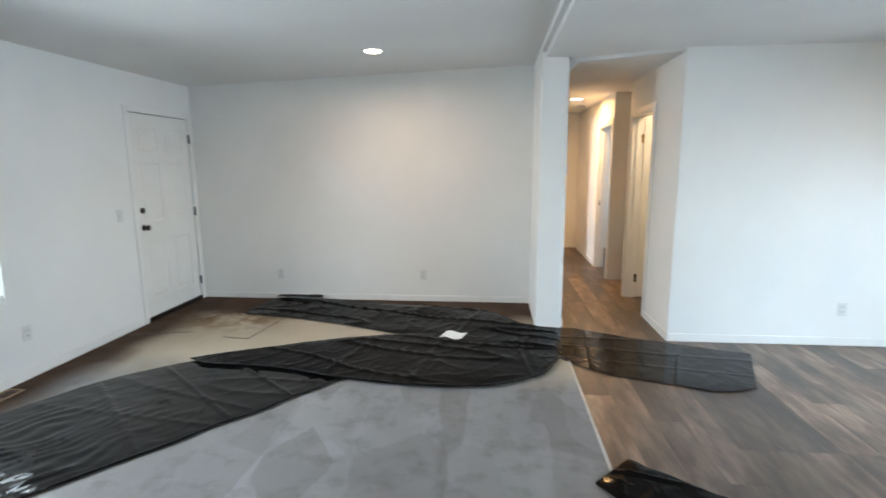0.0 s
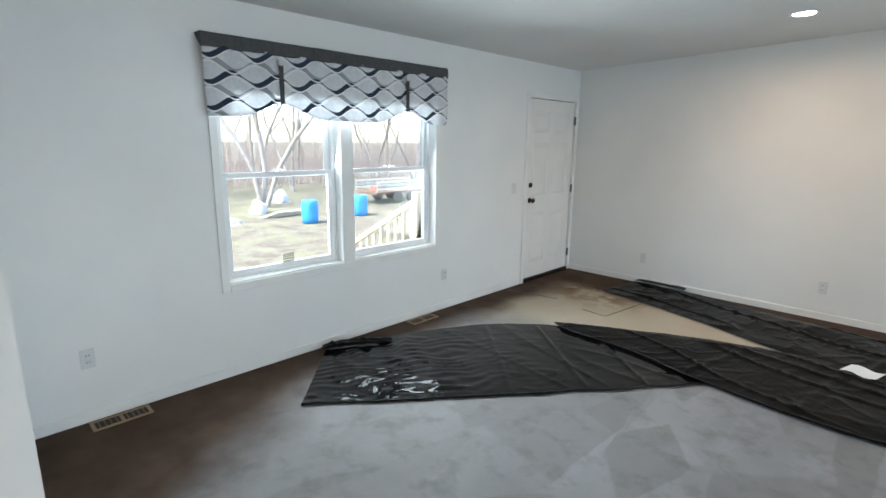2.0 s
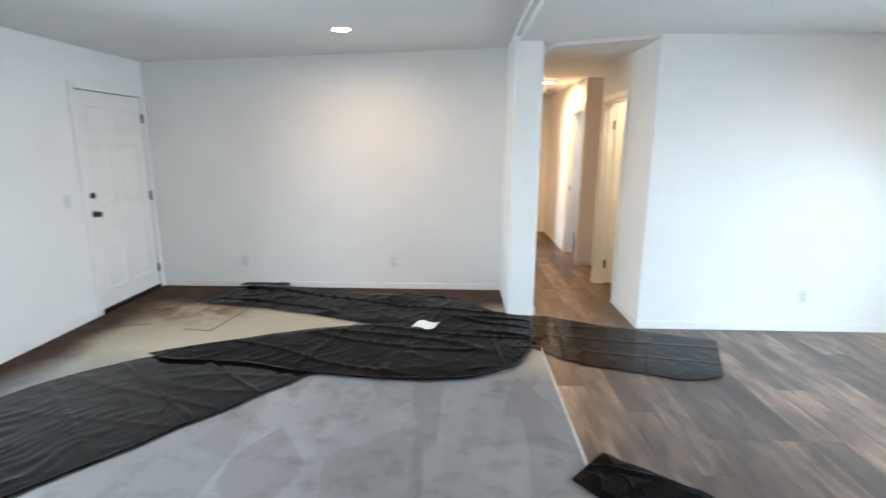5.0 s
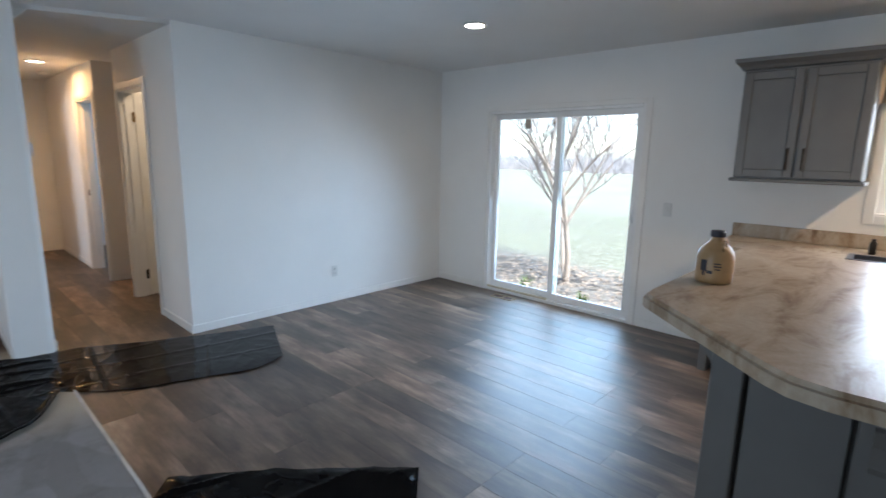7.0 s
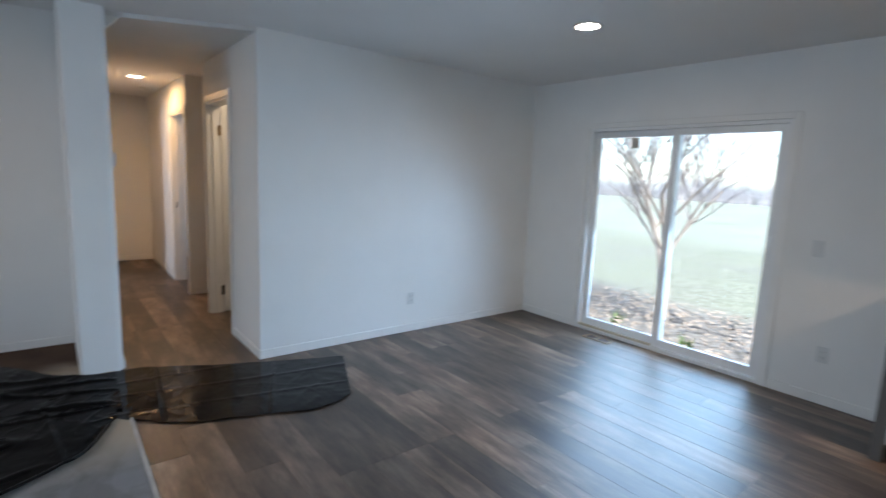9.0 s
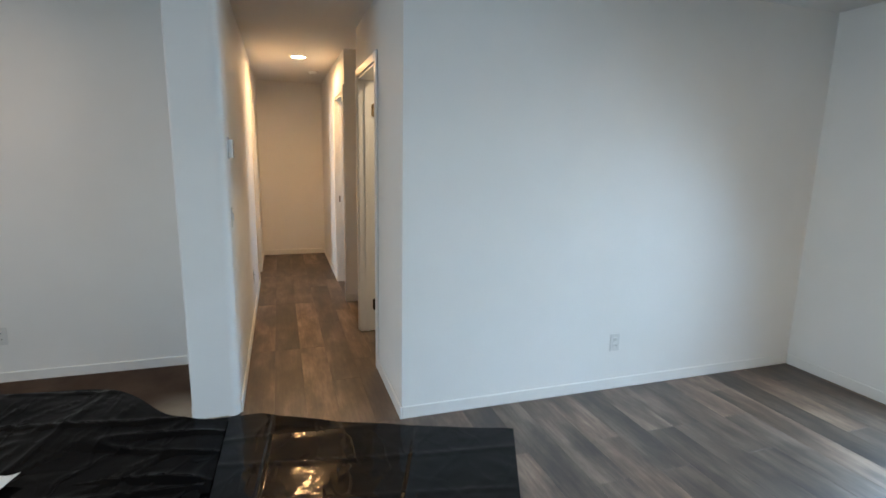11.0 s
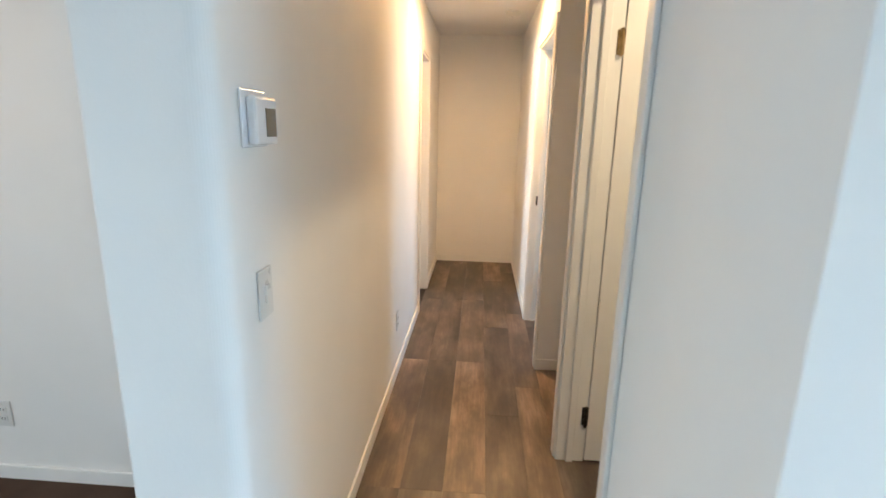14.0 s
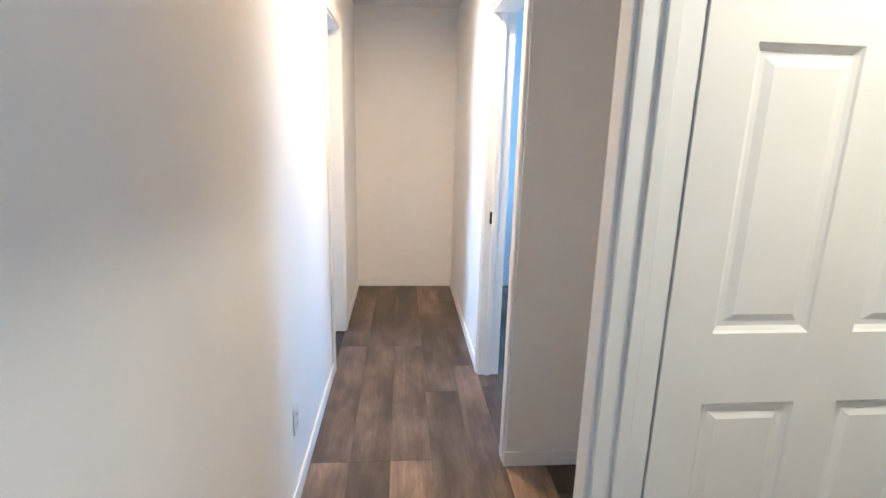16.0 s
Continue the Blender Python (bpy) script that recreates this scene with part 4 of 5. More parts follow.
part("display", box(0.0275, 0.0295, 0.15, 0.2, 1.458, 1.516, 0.001), LCD, th, "dark thermostat display")

# ---- recessed lamps and smoke detector ----
for x, y, z, tilt, lab in ((-1.687, -0.29, living_z(-1.687), -2.1, "living room"), (2.41, -1.97, dining_z(2.41), 0.2, "dining"), (0.49, 2.68, H, 0, "hallway"), (2.7, -5.3, dining_z(2.7), 0.2, "kitchen"), (1.45, 0.66, H, 0, "closet")):
    lamp = thing("ceiling_light", f"lit recessed {lab} ceiling light with white ring", "ceiling light", group="recessed ceiling lights", at=(x, y, z))
    lamp.rotation_euler = (0, radians(tilt), 0)
    part("trim_ring", lathe([(0.07, -0.001), (0.09, -0.003), (0.092, -0.007), (0.078, -0.010), (0.07, -0.007)], 32), TRIM, lamp, smooth=True)
    part("lens", lathe([(0.069, -0.0085), (0.04, -0.0105), (0.002, -0.011)], 32), LENS, lamp, "glowing frosted lens", smooth=True)
sd = thing("smoke_detector", "round white smoke detector on the hallway ceiling", "smoke detector", at=(0.70, 3.62, H))
part("housing", lathe([(0.062, 0), (0.064, -0.012), (0.056, -0.03), (0.03, -0.036), (0.002, -0.036)], 28), PLATE, sd, smooth=True)
part("grille", lathe([(0.045, -0.0335), (0.046, -0.0375), (0.04, -0.0385), (0.002, -0.0385)], 24), PLATE, sd, smooth=True)


# ---- floor vents ----
def floor_vent(x0, x1, y0, y1, label, z=0.008):
    v = thing("floor_vent", label, "floor vent", group="floor vents")
    part("frame", boxes([(x0, x0 + 0.018, y0, y1, z, z + 0.006), (x1 - 0.018, x1, y0, y1, z, z + 0.006), (x0 + 0.018, x1 - 0.018, y0, y0 + 0.018, z, z + 0.006),
                         (x0 + 0.018, x1 - 0.018, y1 - 0.018, y1, z, z + 0.006), (x0 + 0.018, x1 - 0.018, (y0 + y1) / 2 - 0.008, (y0 + y1) / 2 + 0.008, z, z + 0.006)], 0.001), VENTM, v)
    part("well", boxes([(x0 + 0.01, x1 - 0.01, y0 + 0.01, y1 - 0.01, z - 0.001, z + 0.0015)], 0), DARK, v, "dark opening")
    n = 9
    for i in range(n):
        yy = y0 + 0.024 + (y1 - y0 - 0.048) * (i + 0.5) / n
        part("slat", boxes([(x0 + 0.019, x1 - 0.019, yy - 0.003, yy + 0.003, z + 0.0016, z + 0.004)], 0), RUST, v)


floor_vent(-4.03, -3.91, -4.36, -4.06, "beige metal floor vent in the brown carpet")
floor_vent(-4.03, -3.91, -1.99, -1.69, "beige metal floor vent below the front window")
floor_vent(3.60, 3.72, -1.55, -1.28, "beige metal floor vent in the planks by the patio door", 0.001)

# ---- front window valance ----
val = thing("window_valance", "grey-topped valance with a printed wave pattern and tie straps", "valance")
VY0, VY1 = -3.585, -1.555


def drop(y):
    """Lower edge of the cloth: gathered up at the two straps."""
    z = 1.722
    for s in (-3.10, -2.01):
        z += 0.10 * math.exp(-((y - s) / 0.17) ** 2)
    return z


bm = bmesh.new()
rows = []
n = 140
for i in range(n + 1):
    y = VY0 + (VY1 - VY0) * i / n
    depth = 0.085 + 0.007 * math.sin(y * 23) + 0.005 * math.sin(y * 51 + 1)
    gather = sum(math.exp(-((y - s) / 0.06) ** 2) for s in (-3.10, -2.01))
    rows.append([bm.verts.new((XW + depth - 0.012 * gather * t + 0.010 * math.sin(t * 9 + y * 7) * t, y, 2.125 + (drop(y) - 2.125) * t)) for t in [k / 14 for k in range(15)]])
for a, c in zip(rows, rows[1:]):
    for k in range(14):
        bm.faces.new((a[k], a[k + 1], c[k + 1], c[k]))
cloth = part("cloth", bm, WAVECLOTH, val, "cloth printed with navy and grey waves", smooth=True)
md = cloth.modifiers.new("thickness", "SOLIDIFY")
md.thickness = 0.003
bm = bmesh.new()
rows = []
for i in range(n + 1):
    y = VY0 - 0.005 + (VY1 - VY0 + 0.01) * i / n
    d = 0.092 + 0.003 * math.sin(y * 31) + (0.008 if -2.85 < y < -2.62 else 0)
    rows.append([bm.verts.new(p) for p in ((XW + 0.002, y, 2.195), (XW + d - 0.01, y, 2.197), (XW + d, y, 2.187), (XW + d + 0.004, y, 2.115), (XW + d - 0.012, y, 2.112))])
for a, c in zip(rows, rows[1:]):
    for k in range(4):
        bm.faces.new((a[k], a[k + 1], c[k + 1], c[k]))
bm.faces.new(rows[0]), bm.faces.new(rows[-1][::-1])
part("heading_band", bm, GREYCLOTH, val, "charcoal grey heading band", smooth=False)
for s in (-3.10, -2.01):
    st = part("strap", box(XW + 0.094, XW + 0.099, s - 0.016, s + 0.016, 1.815, 2.07, 0.002), GREYCLOTH, val, "charcoal tie strap")
    part("button", lathe([(0.022, 0), (0.022, 0.006), (0.015, 0.011), (0.002, 0.013)], 16), PLATE, st, "white button").matrix_local = pose(XW + 0.099, s, 2.075, 0, 90, 0)

# ---- kitchen ----
pen = thing("kitchen_island", "dark grey painted raised island base with posts and corbel", "island")
IX, IY0, IY1, IZ = 0.80, -4.60, -4.20, 1.02
part("body", box(IX + 0.035, 2.2, IY0, IY1 - 0.02, 0.09, IZ - 0.003, 0.003), CABPAINT, pen)
part("toe_kick", box(IX + 0.05, 2.17, IY0 + 0.03, IY1 - 0.05, 0.0, 0.09, 0.002), DARK, pen)
part("corner_post", box(IX - 0.012, IX + 0.06, IY1 - 0.072, IY1 + 0.006, 0.0, IZ - 0.002, 0.005), CABPAINT, pen)
part("end_panel", box(IX + 0.004, IX + 0.0345, -4.492, IY1 - 0.082, 0.02, IZ - 0.004, 0.002), CABPAINT, pen)
part("bracket_board", box(IX - 0.012, IX + 0.0345, -4.606, -4.504, 0.0, IZ - 0.002, 0.004), CABPAINT, pen)
part("side_panel", box(IX + 0.07, 2.19, IY1 - 0.0195, IY1 - 0.006, 0.02, IZ - 0.004, 0.002), CABPAINT, pen)
bm = bmesh.new()
prof = [(0, 0), (0, -0.17), (-0.016, -0.185), (-0.03, -0.165), (-0.042, -0.11), (-0.075, -0.06), (-0.11, -0.035), (-0.11, 0)]
for yy in (-4.586, -4.532):
    bm.faces.new([bm.verts.new((IX - 0.012 + x, yy, IZ - 0.002 + z)) for x, z in prof])
bm.verts.ensure_lookup_table()
for i in range(8):
    bm.faces.new((bm.verts[i], bm.verts[(i + 1) % 8], bm.verts[8 + (i + 1) % 8], bm.verts[8 + i]))
part("corbel", bm, CABPAINT, pen, "curved grey corbel under the counter")
bm = bmesh.new()
for xx in (0.95, 1.0):
    bm.faces.new([bm.verts.new((xx, IY1 - 0.006 - x, IZ - 0.002 + z)) for x, z in prof])
bm.verts.ensure_lookup_table()
for i in range(8):
    bm.faces.new((bm.verts[i], bm.verts[(i + 1) % 8], bm.verts[8 + (i + 1) % 8], bm.verts[8 + i]))
part("corbel", bm, CABPAINT, pen, "curved grey corbel under the counter")

wallcab = thing("base_cabinet", "grey base cabinet against the wall below the sink", "cabinet")
part("body", box(3.24, XE - 0.001, -5.9, -4.19, 0.09, 0.885, 0.003), CABPAINT, wallcab)
part("end_panel", box(3.19, XE - 0.001, -3.58, -3.525, 0.0, 0.885, 0.003), CABPAINT, wallcab)
part("toe_kick", box(3.29, XE - 0.001, -5.9, -3.581, 0.0, 0.09, 0.002), DARK, wallcab)
for i in range(3):
    y1 = -4.68 - i * 0.4
    d = part("door", box(3.22, 3.24, y1 - 0.39, y1, 0.11, 0.86, 0.004), CABPAINT, wallcab)
    part("handle", cyl((3.205, y1 - 0.35, 0.62), (3.205, y1 - 0.35, 0.78), 0.006, seg=8), BRONZE, d, "dark bar handle")
dw = thing("dishwasher", "white dishwasher with a dark control panel under the counter", "dishwasher")
part("tub", box(3.245, XE - 0.002, -4.185, -3.585, 0.095, 0.88, 0.003), APPL, dw)
part("front_panel", box(3.195, 3.244, -4.18, -3.585, 0.105, 0.72, 0.006), APPL, dw)
part("control_panel", box(3.19, 3.244, -4.18, -3.585, 0.725, 0.875, 0.006), INK, dw, "dark control panel")
part("door_handle", box(3.165, 3.1895, -4.05, -3.71, 0.742, 0.768, 0.008), APPL, dw, "white bar handle")

# worktop with rolled edge: one outline, clipped at the dining corner
def slab(outline, z0, z1, bevel, hole=None):
    bm = bmesh.new()
    f = bm.faces.new([bm.verts.new((x, y, z0)) for x, y in outline])
    ext = bmesh.ops.extrude_face_region(bm, geom=[f])
    bmesh.ops.translate(bm, verts=[v for v in ext["geom"] if isinstance(v, bmesh.types.BMVert)], vec=(0, 0, z1 - z0))
    bmesh.ops.recalc_face_normals(bm, faces=bm.faces)
    top = [e for e in bm.edges if e.verts[0].co.z > z1 - 1e-4 and e.verts[1].co.z > z1 - 1e-4]
    bmesh.ops.bevel(bm, geom=top, offset=bevel, segments=4, affect="EDGES")
    return bm


ctr = thing("island_countertop", "glossy tan marbled laminate island top with rolled edges", "countertop")
part("island_top", slab([(1.10, -3.895), (2.36, -3.895), (2.36, -4.65), (0.62, -4.65), (0.595, -4.62), (0.59, -4.46), (0.605, -4.385), (0.64, -4.335), (1.02, -3.925), (1.05, -3.903)], 1.021, 1.065, 0.014), LAMINATE, ctr)
wtop = thing("wall_counter", "tan marbled laminate wall counter with backsplash", "countertop")
part("top", boxes([(3.17, 3.245, -5.9, -3.50, 0.887, 0.93), (3.2455, 3.475, -4.27, -3.50, 0.887, 0.93), (3.2455, 3.475, -5.9, -4.95, 0.887, 0.93), (3.4755, XE - 0.001, -5.9, -3.50, 0.887, 0.93)], 0.003), LAMINATE, wtop)
part("backsplash", box(XE - 0.022, XE - 0.001, -5.9, -3.50, 0.9305, 1.03, 0.004), LAMINATE, wtop)
sink = thing("kitchen_sink", "dark steel kitchen sink set in the counter", "sink")
part("rim", boxes([(3.235, 3.262, -4.96, -4.255, 0.93, 0.937), (3.46, 3.485, -4.96, -4.255, 0.93, 0.937), (3.262, 3.46, -4.285, -4.255, 0.93, 0.937), (3.262, 3.46, -4.96, -4.93, 0.93, 0.937)], 0.002), STEEL, sink)
part("basin", boxes([(3.25, 3.26, -4.945, -4.275, 0.74, 0.93), (3.462, 3.472, -4.945, -4.275, 0.74, 0.93), (3.26, 3.462, -4.945, -4.935, 0.74, 0.93), (3.26, 3.462, -4.285, -4.275, 0.74, 0.93), (3.25, 3.472, -4.945, -4.275, 0.73, 0.739)], 0), STEEL, sink)


def tube(points, r, seg=10):
    bm = bmesh.new()
    for a, c in zip(points, points[1:]):
        a, c = Vector(a), Vector(c)
        d = c - a
        bmesh.ops.create_cone(bm, cap_ends=True, segments=seg, radius1=r, radius2=r, depth=d.length * 1.08, matrix=Matrix.Translation((a + c) / 2) @ d.to_track_quat("Z", "Y").to_matrix().to_4x4())
    return bm


fc = thing("kitchen_faucet", "brushed nickel gooseneck kitchen faucet", "faucet")
part("spout", tube([(3.58, -4.52, 0.93), (3.58, -4.52, 1.11), (3.575, -4.52, 1.15), (3.55, -4.52, 1.185), (3.51, -4.52, 1.20), (3.46, -4.52, 1.19), (3.43, -4.52, 1.16), (3.42, -4.52, 1.12)], 0.012), NICKEL, fc, smooth=True)
part("base", lathe([(0.028, 0), (0.028, 0.012), (0.016, 0.03), (0.014, 0.06)], 20, (3.58, -4.52, 0.93)), NICKEL, fc, smooth=True)
part("lever", tube([(3.58, -4.60, 0.93), (3.58, -4.60, 0.98), (3.55, -4.62, 1.0)], 0.011), NICKEL, fc, smooth=True)
sp = tagged(part("soap_dispenser", lathe([(0.018, 0), (0.02, 0.01), (0.02, 0.075), (0.012, 0.085), (0.012, 0.1), (0.002, 0.102)], 18, (3.58, -4.36, 0.93)), BRONZE, smooth=True), "small dark soap dispenser beside the sink", "soap dispenser")

up = thing("upper_cabinet", "grey two-door upper wall cabinet with crown moulding", "cabinet")
UX = 3.50
part("body", box(UX, XE - 0.001, -4.255, -3.53, 1.385, 2.14, 0.003), CABPAINT, up)
part("bottom_rail", box(UX - 0.03, XE - 0.001, -4.275, -3.51, 1.362, 1.384, 0.004), CABPAINT, up)
cr = bmesh.new()
prof = [(0.0, 2.12), (-0.022, 2.125), (-0.03, 2.145), (-0.055, 2.17), (-0.06, 2.195)]
ring = []
for dx, z in prof:
    ring.append([cr.verts.new(p) for p in ((XE - 0.001, -3.53 - dx, z), (UX + dx, -3.53 - dx, z), (UX + dx, -4.255 + dx, z), (XE - 0.001, -4.255 + dx, z))])
for a, c in zip(ring, ring[1:]):
    for i in range(3):
        cr.faces.new((a[i], a[i + 1], c[i + 1], c[i]))
cr.faces.new(ring[-1])
part("crown_moulding", cr, CABPAINT, up)
for y0, y1, hy in ((-3.885, -3.535, -3.845), (-4.25, -3.895, -3.935)):
    d = part("door", frame_yz(UX - 0.02, UX - 0.0005, y0, y1, 1.395, 2.105, 0.055), CABPAINT, up)
    part("door_panel", box(UX - 0.011, UX - 0.0006, y0 + 0.055, y1 - 0.055, 1.45, 2.05, 0.002), CABPAINT, d)
    h = part("handle", tube([(UX - 0.021, hy, 1.45), (UX - 0.045, hy, 1.455), (UX - 0.045, hy, 1.585), (UX - 0.021, hy, 1.59)], 0.006), BRONZE, d, "dark bar handle", smooth=True)

# scarf over the kitchen window
sc = thing("window_scarf", "gathered tan cloth scarf valance over the kitchen window", "valance")
bm = bmesh.new()
rows = []
for i in range(121):
    y = -4.25 - 1.25 * i / 120
    low = 1.93 + 0.025 * math.sin(i * 0.55) - 0.09 * math.exp(-((y + 4.29) / 0.07) ** 2) + 0.02 * math.sin(i * 0.17)
    rows.append([bm.verts.new((XE - 0.065 - 0.016 * math.sin(i * 1.12 + t * 2.5 + 3 * noise.noise((i * 0.05, t, 1))) - 0.018 * noise.noise((i * 0.16, t * 2.5, 4)) - 0.03 * math.sin(t * 3.1), y, 2.19 + (low - 2.19) * t + 0.012 * math.sin(i * 0.43))) for t in [k / 12 for k in range(13)]])
for a, c in zip(rows, rows[1:]):
    for k in range(12):
        bm.faces.new((a[k], a[k + 1], c[k + 1], c[k]))
s_ = part("cloth", bm, TANCLOTH, sc, smooth=True)
s_.modifiers.new("thickness", "SOLIDIFY").thickness = 0.003
part("rod", cyl((XE - 0.016, -5.55, 2.15), (XE - 0.016, -4.26, 2.15), 0.011), BRONZE, sc, "curtain rod")

jug = thing("jug", "tan stoneware jug with dark cap and dark print", "jug", at=(1.395, -4.02, 1.066))
jug.scale = (0.67, 0.67, 0.67)
part("body", lathe([(0.082, 0), (0.092, 0.006), (0.094, 0.03), (0.094, 0.13), (0.088, 0.165), (0.066, 0.2), (0.04, 0.22), (0.032, 0.235), (0.032, 0.252), (0.002, 0.252)], 36), JUG, jug, smooth=True)
part("cap", lathe([(0.037, 0.25), (0.038, 0.256), (0.038, 0.278), (0.034, 0.283), (0.002, 0.283)], 24), INK, jug, "dark screw cap", smooth=True)
part("handle", tube([(0.0 + 0.03 * math.cos(a) - 0.05, -0.05 - 0.03 * math.cos(a) * 0, 0.215 + 0.03 * math.sin(a)) for a in [math.pi * k / 5 for k in range(11)]], 0.008), JUG, jug, "small loop handle", smooth=True)
bm = bmesh.new()
for (a0, a1, z0, z1) in ((2.62, 2.98, 0.07, 0.13), (2.75, 2.9, 0.045, 0.07), (2.98, 3.3, 0.058, 0.075), (3.35, 3.75, 0.095, 0.102), (3.35, 3.7, 0.11, 0.117), (3.4, 3.7, 0.08, 0.086)):
    for k in range(4):
        b0, b1 = a0 + (a1 - a0) * k / 4, a0 + (a1 - a0) * (k + 1) / 4
        bm.faces.new([bm.verts.new((0.0952 * math.cos(b), 0.0952 * math.sin(b), z)) for b, z in ((b0, z0), (b1, z0), (b1, z1), (b0, z1))])
part("printed_mark", bm, INK, jug, "dark printed marks")

# ---- bathroom glimpsed through the doorway ----
van = thing("bath_vanity", "dark navy cabinet standing in the bathroom", "cabinet")
part("body", box(1.9, 2.6, 4.2, 4.705, 0.0, 0.85, 0.004), NAVY, van)
part("top", box(1.88, 2.62, 4.17, 4.705, 0.851, 0.88, 0.004), PLATE, van)

# ---- outdoors ----
GZ = -0.62
bm = bmesh.new()
ng = 60
ring = [[None] * (ng + 1) for _ in range(ng + 1)]
for i in range(ng + 1):
    for k in range(ng + 1):
        f = lambda s: math.copysign(abs(s) ** 2.2, s) * 400
        x, y = f(2 * i / ng - 1), f(2 * k / ng - 1)
        z = GZ + 0.05 * noise.noise((x * 0.3, y * 0.3, 2)) + (0.15 if x > 4 else 0) * min(1, (x - 4) / 2 if x > 4 else 0)
        ring[i][k] = bm.verts.new((x, y, z))
for i in range(ng):
    for k in range(ng):
        bm.faces.new((ring[i][k], ring[i + 1][k], ring[i + 1][k + 1], ring[i][k + 1]))
tagged(part("ground", bm, GROUND, smooth=True), "muddy yard with patchy winter grass", "ground", kind="structure")


def tree(name, at, height, spread, trunks, seed, label, base_r=0.1, twigs=3, bark=BARK, twig=TWIG, forks=1):
    """A bare tree: tapered trunks that fork into limbs and twigs."""
    rnd = random.Random(seed)
    t = thing(name, label, "tree", at=at)
    wood, fine = bmesh.new(), bmesh.new()

    def limb(bm, p, d, length, r, depth):
        steps = 4
        q = p.copy()
        for s in range(steps):
            d2 = (d + Vector((rnd.uniform(-1, 1), rnd.uniform(-1, 1), rnd.uniform(-0.3, 0.6))) * 0.22).normalized()
            e = q + d2 * (length / steps)
            dd = e - q
            n_ = 7 if depth < 2 else 3
            m3 = dd.to_track_quat("Z", "Y").to_matrix()
            ends = [[bm.verts.new(c + m3 @ Vector((math.cos(2 * math.pi * k / n_) * rr, math.sin(2 * math.pi * k / n_) * rr, 0))) for k in range(n_)] for c, rr in ((q, r * (1 - 0.28 * s / steps)), (e, r * (1 - 0.28 * (s + 1) / steps)))]
            for k in range(n_):
                bm.faces.new((ends[0][k], ends[0][(k + 1) % n_], ends[1][(k + 1) % n_], ends[1][k]))
            q, d = e, d2
            if depth < twigs and s >= 1:
                for _ in range(2 if depth else forks):
                    a = rnd.uniform(0, 2 * math.pi)
                    nd = (d + Vector((math.cos(a), math.sin(a), rnd.uniform(0.1, 0.7))) * spread).normalized()
                    limb(wood if depth < 1 else fine, q, nd, length * rnd.uniform(0.5, 0.72), r * 0.5, depth + 1)

    for i in range(trunks):
        a = 2 * math.pi * i / trunks + rnd.random()
        limb(wood, Vector((math.cos(a), math.sin(a), 0)) * base_r * (trunks > 1), Vector((math.cos(a) * 0.22 * (trunks > 1), math.sin(a) * 0.22 * (trunks > 1), 1)), height * 0.62, base_r, 0)
    part("trunk", wood, bark, t, smooth=True)
    part("crown", fine, twig, t, "bare twigs")
    return t


tree("shrub_tree", (6.65, -0.5, -0.52), 3.1, 0.8, 2, 23, "bare multi-stemmed shrub tree outside the patio door", 0.048, 3, BARK_WASHED, TWIG_WASHED, forks=2)
tree("yard_tree", (-16.5, 2.8, GZ), 8.0, 0.75, 3, 5, "bare forked tree in the front yard", 0.08, 4)
for i, (x, y, h) in enumerate(((-20.5, 0.5, 6), (-21.5, 3.6, 6.5), (-20.8, 6.2, 6), (-22, 8.6, 7), (-21.2, 11.5, 6.5), (-22.5, 14.8, 7), (-24, -2, 8), (-25, 2.5, 7), (-26, 7, 8), (-27, 10, 8), (-25, 14, 9), (-29, 18, 10), (-30, -10, 9), (-24, 21, 8), (-31, 3, 10), (-30, 12, 10))):
    tree("woodland_tree", (x, y, GZ), h, 0.75, 2, 30 + i, "bare tree at the wood's edge", 0.055 if i < 6 else 0.08, 4 if i < 14 else 3)
bm = bmesh.new()
rnd = random.Random(4)
for _ in range(9000):
    x, y, h = rnd.uniform(-33, -23.5), rnd.uniform(-14, 30), rnd.uniform(0.6, 2.2)
    h *= 0.7 + 1.1 * max(0, noise.noise((x * 0.3, y * 0.35, 1)) + 0.35)
    if rnd.random() < 0.3:
        h = rnd.uniform(2.5, 7.0)
    a, b = rnd.uniform(-0.6, 0.6), rnd.uniform(-0.6, 0.6)
    w = 0.012
    v = [bm.verts.new(p) for p in ((x, y - w, GZ), (x, y + w, GZ), (x + a, y + b, GZ + h))]
    bm.faces.new(v)
tagged(part("brush_thicket", bm, TWIG), "reddish brush thicket along the yard", "brush", kind="stuff")

bm = bmesh.new()
for _ in range(6000):
    x, y = rnd.uniform(60, 72), rnd.uniform(-70, 60)
    h = rnd.uniform(1.5, 4.0) * (0.7 + max(0, noise.noise((x * 0.1, y * 0.12, 5))))
    a, b = rnd.uniform(-0.8, 0.8), rnd.uniform(-1.2, 1.2)
    bm.faces.new([bm.verts.new(p) for p in ((x, y - 0.09, GZ + 0.1), (x, y + 0.09, GZ + 0.1), (x + a, y + b, GZ + 0.1 + h))])
tagged(part("far_hedge", bm, HEDGE), "pale bare hedge beyond the lawn", "hedge", kind="stuff")

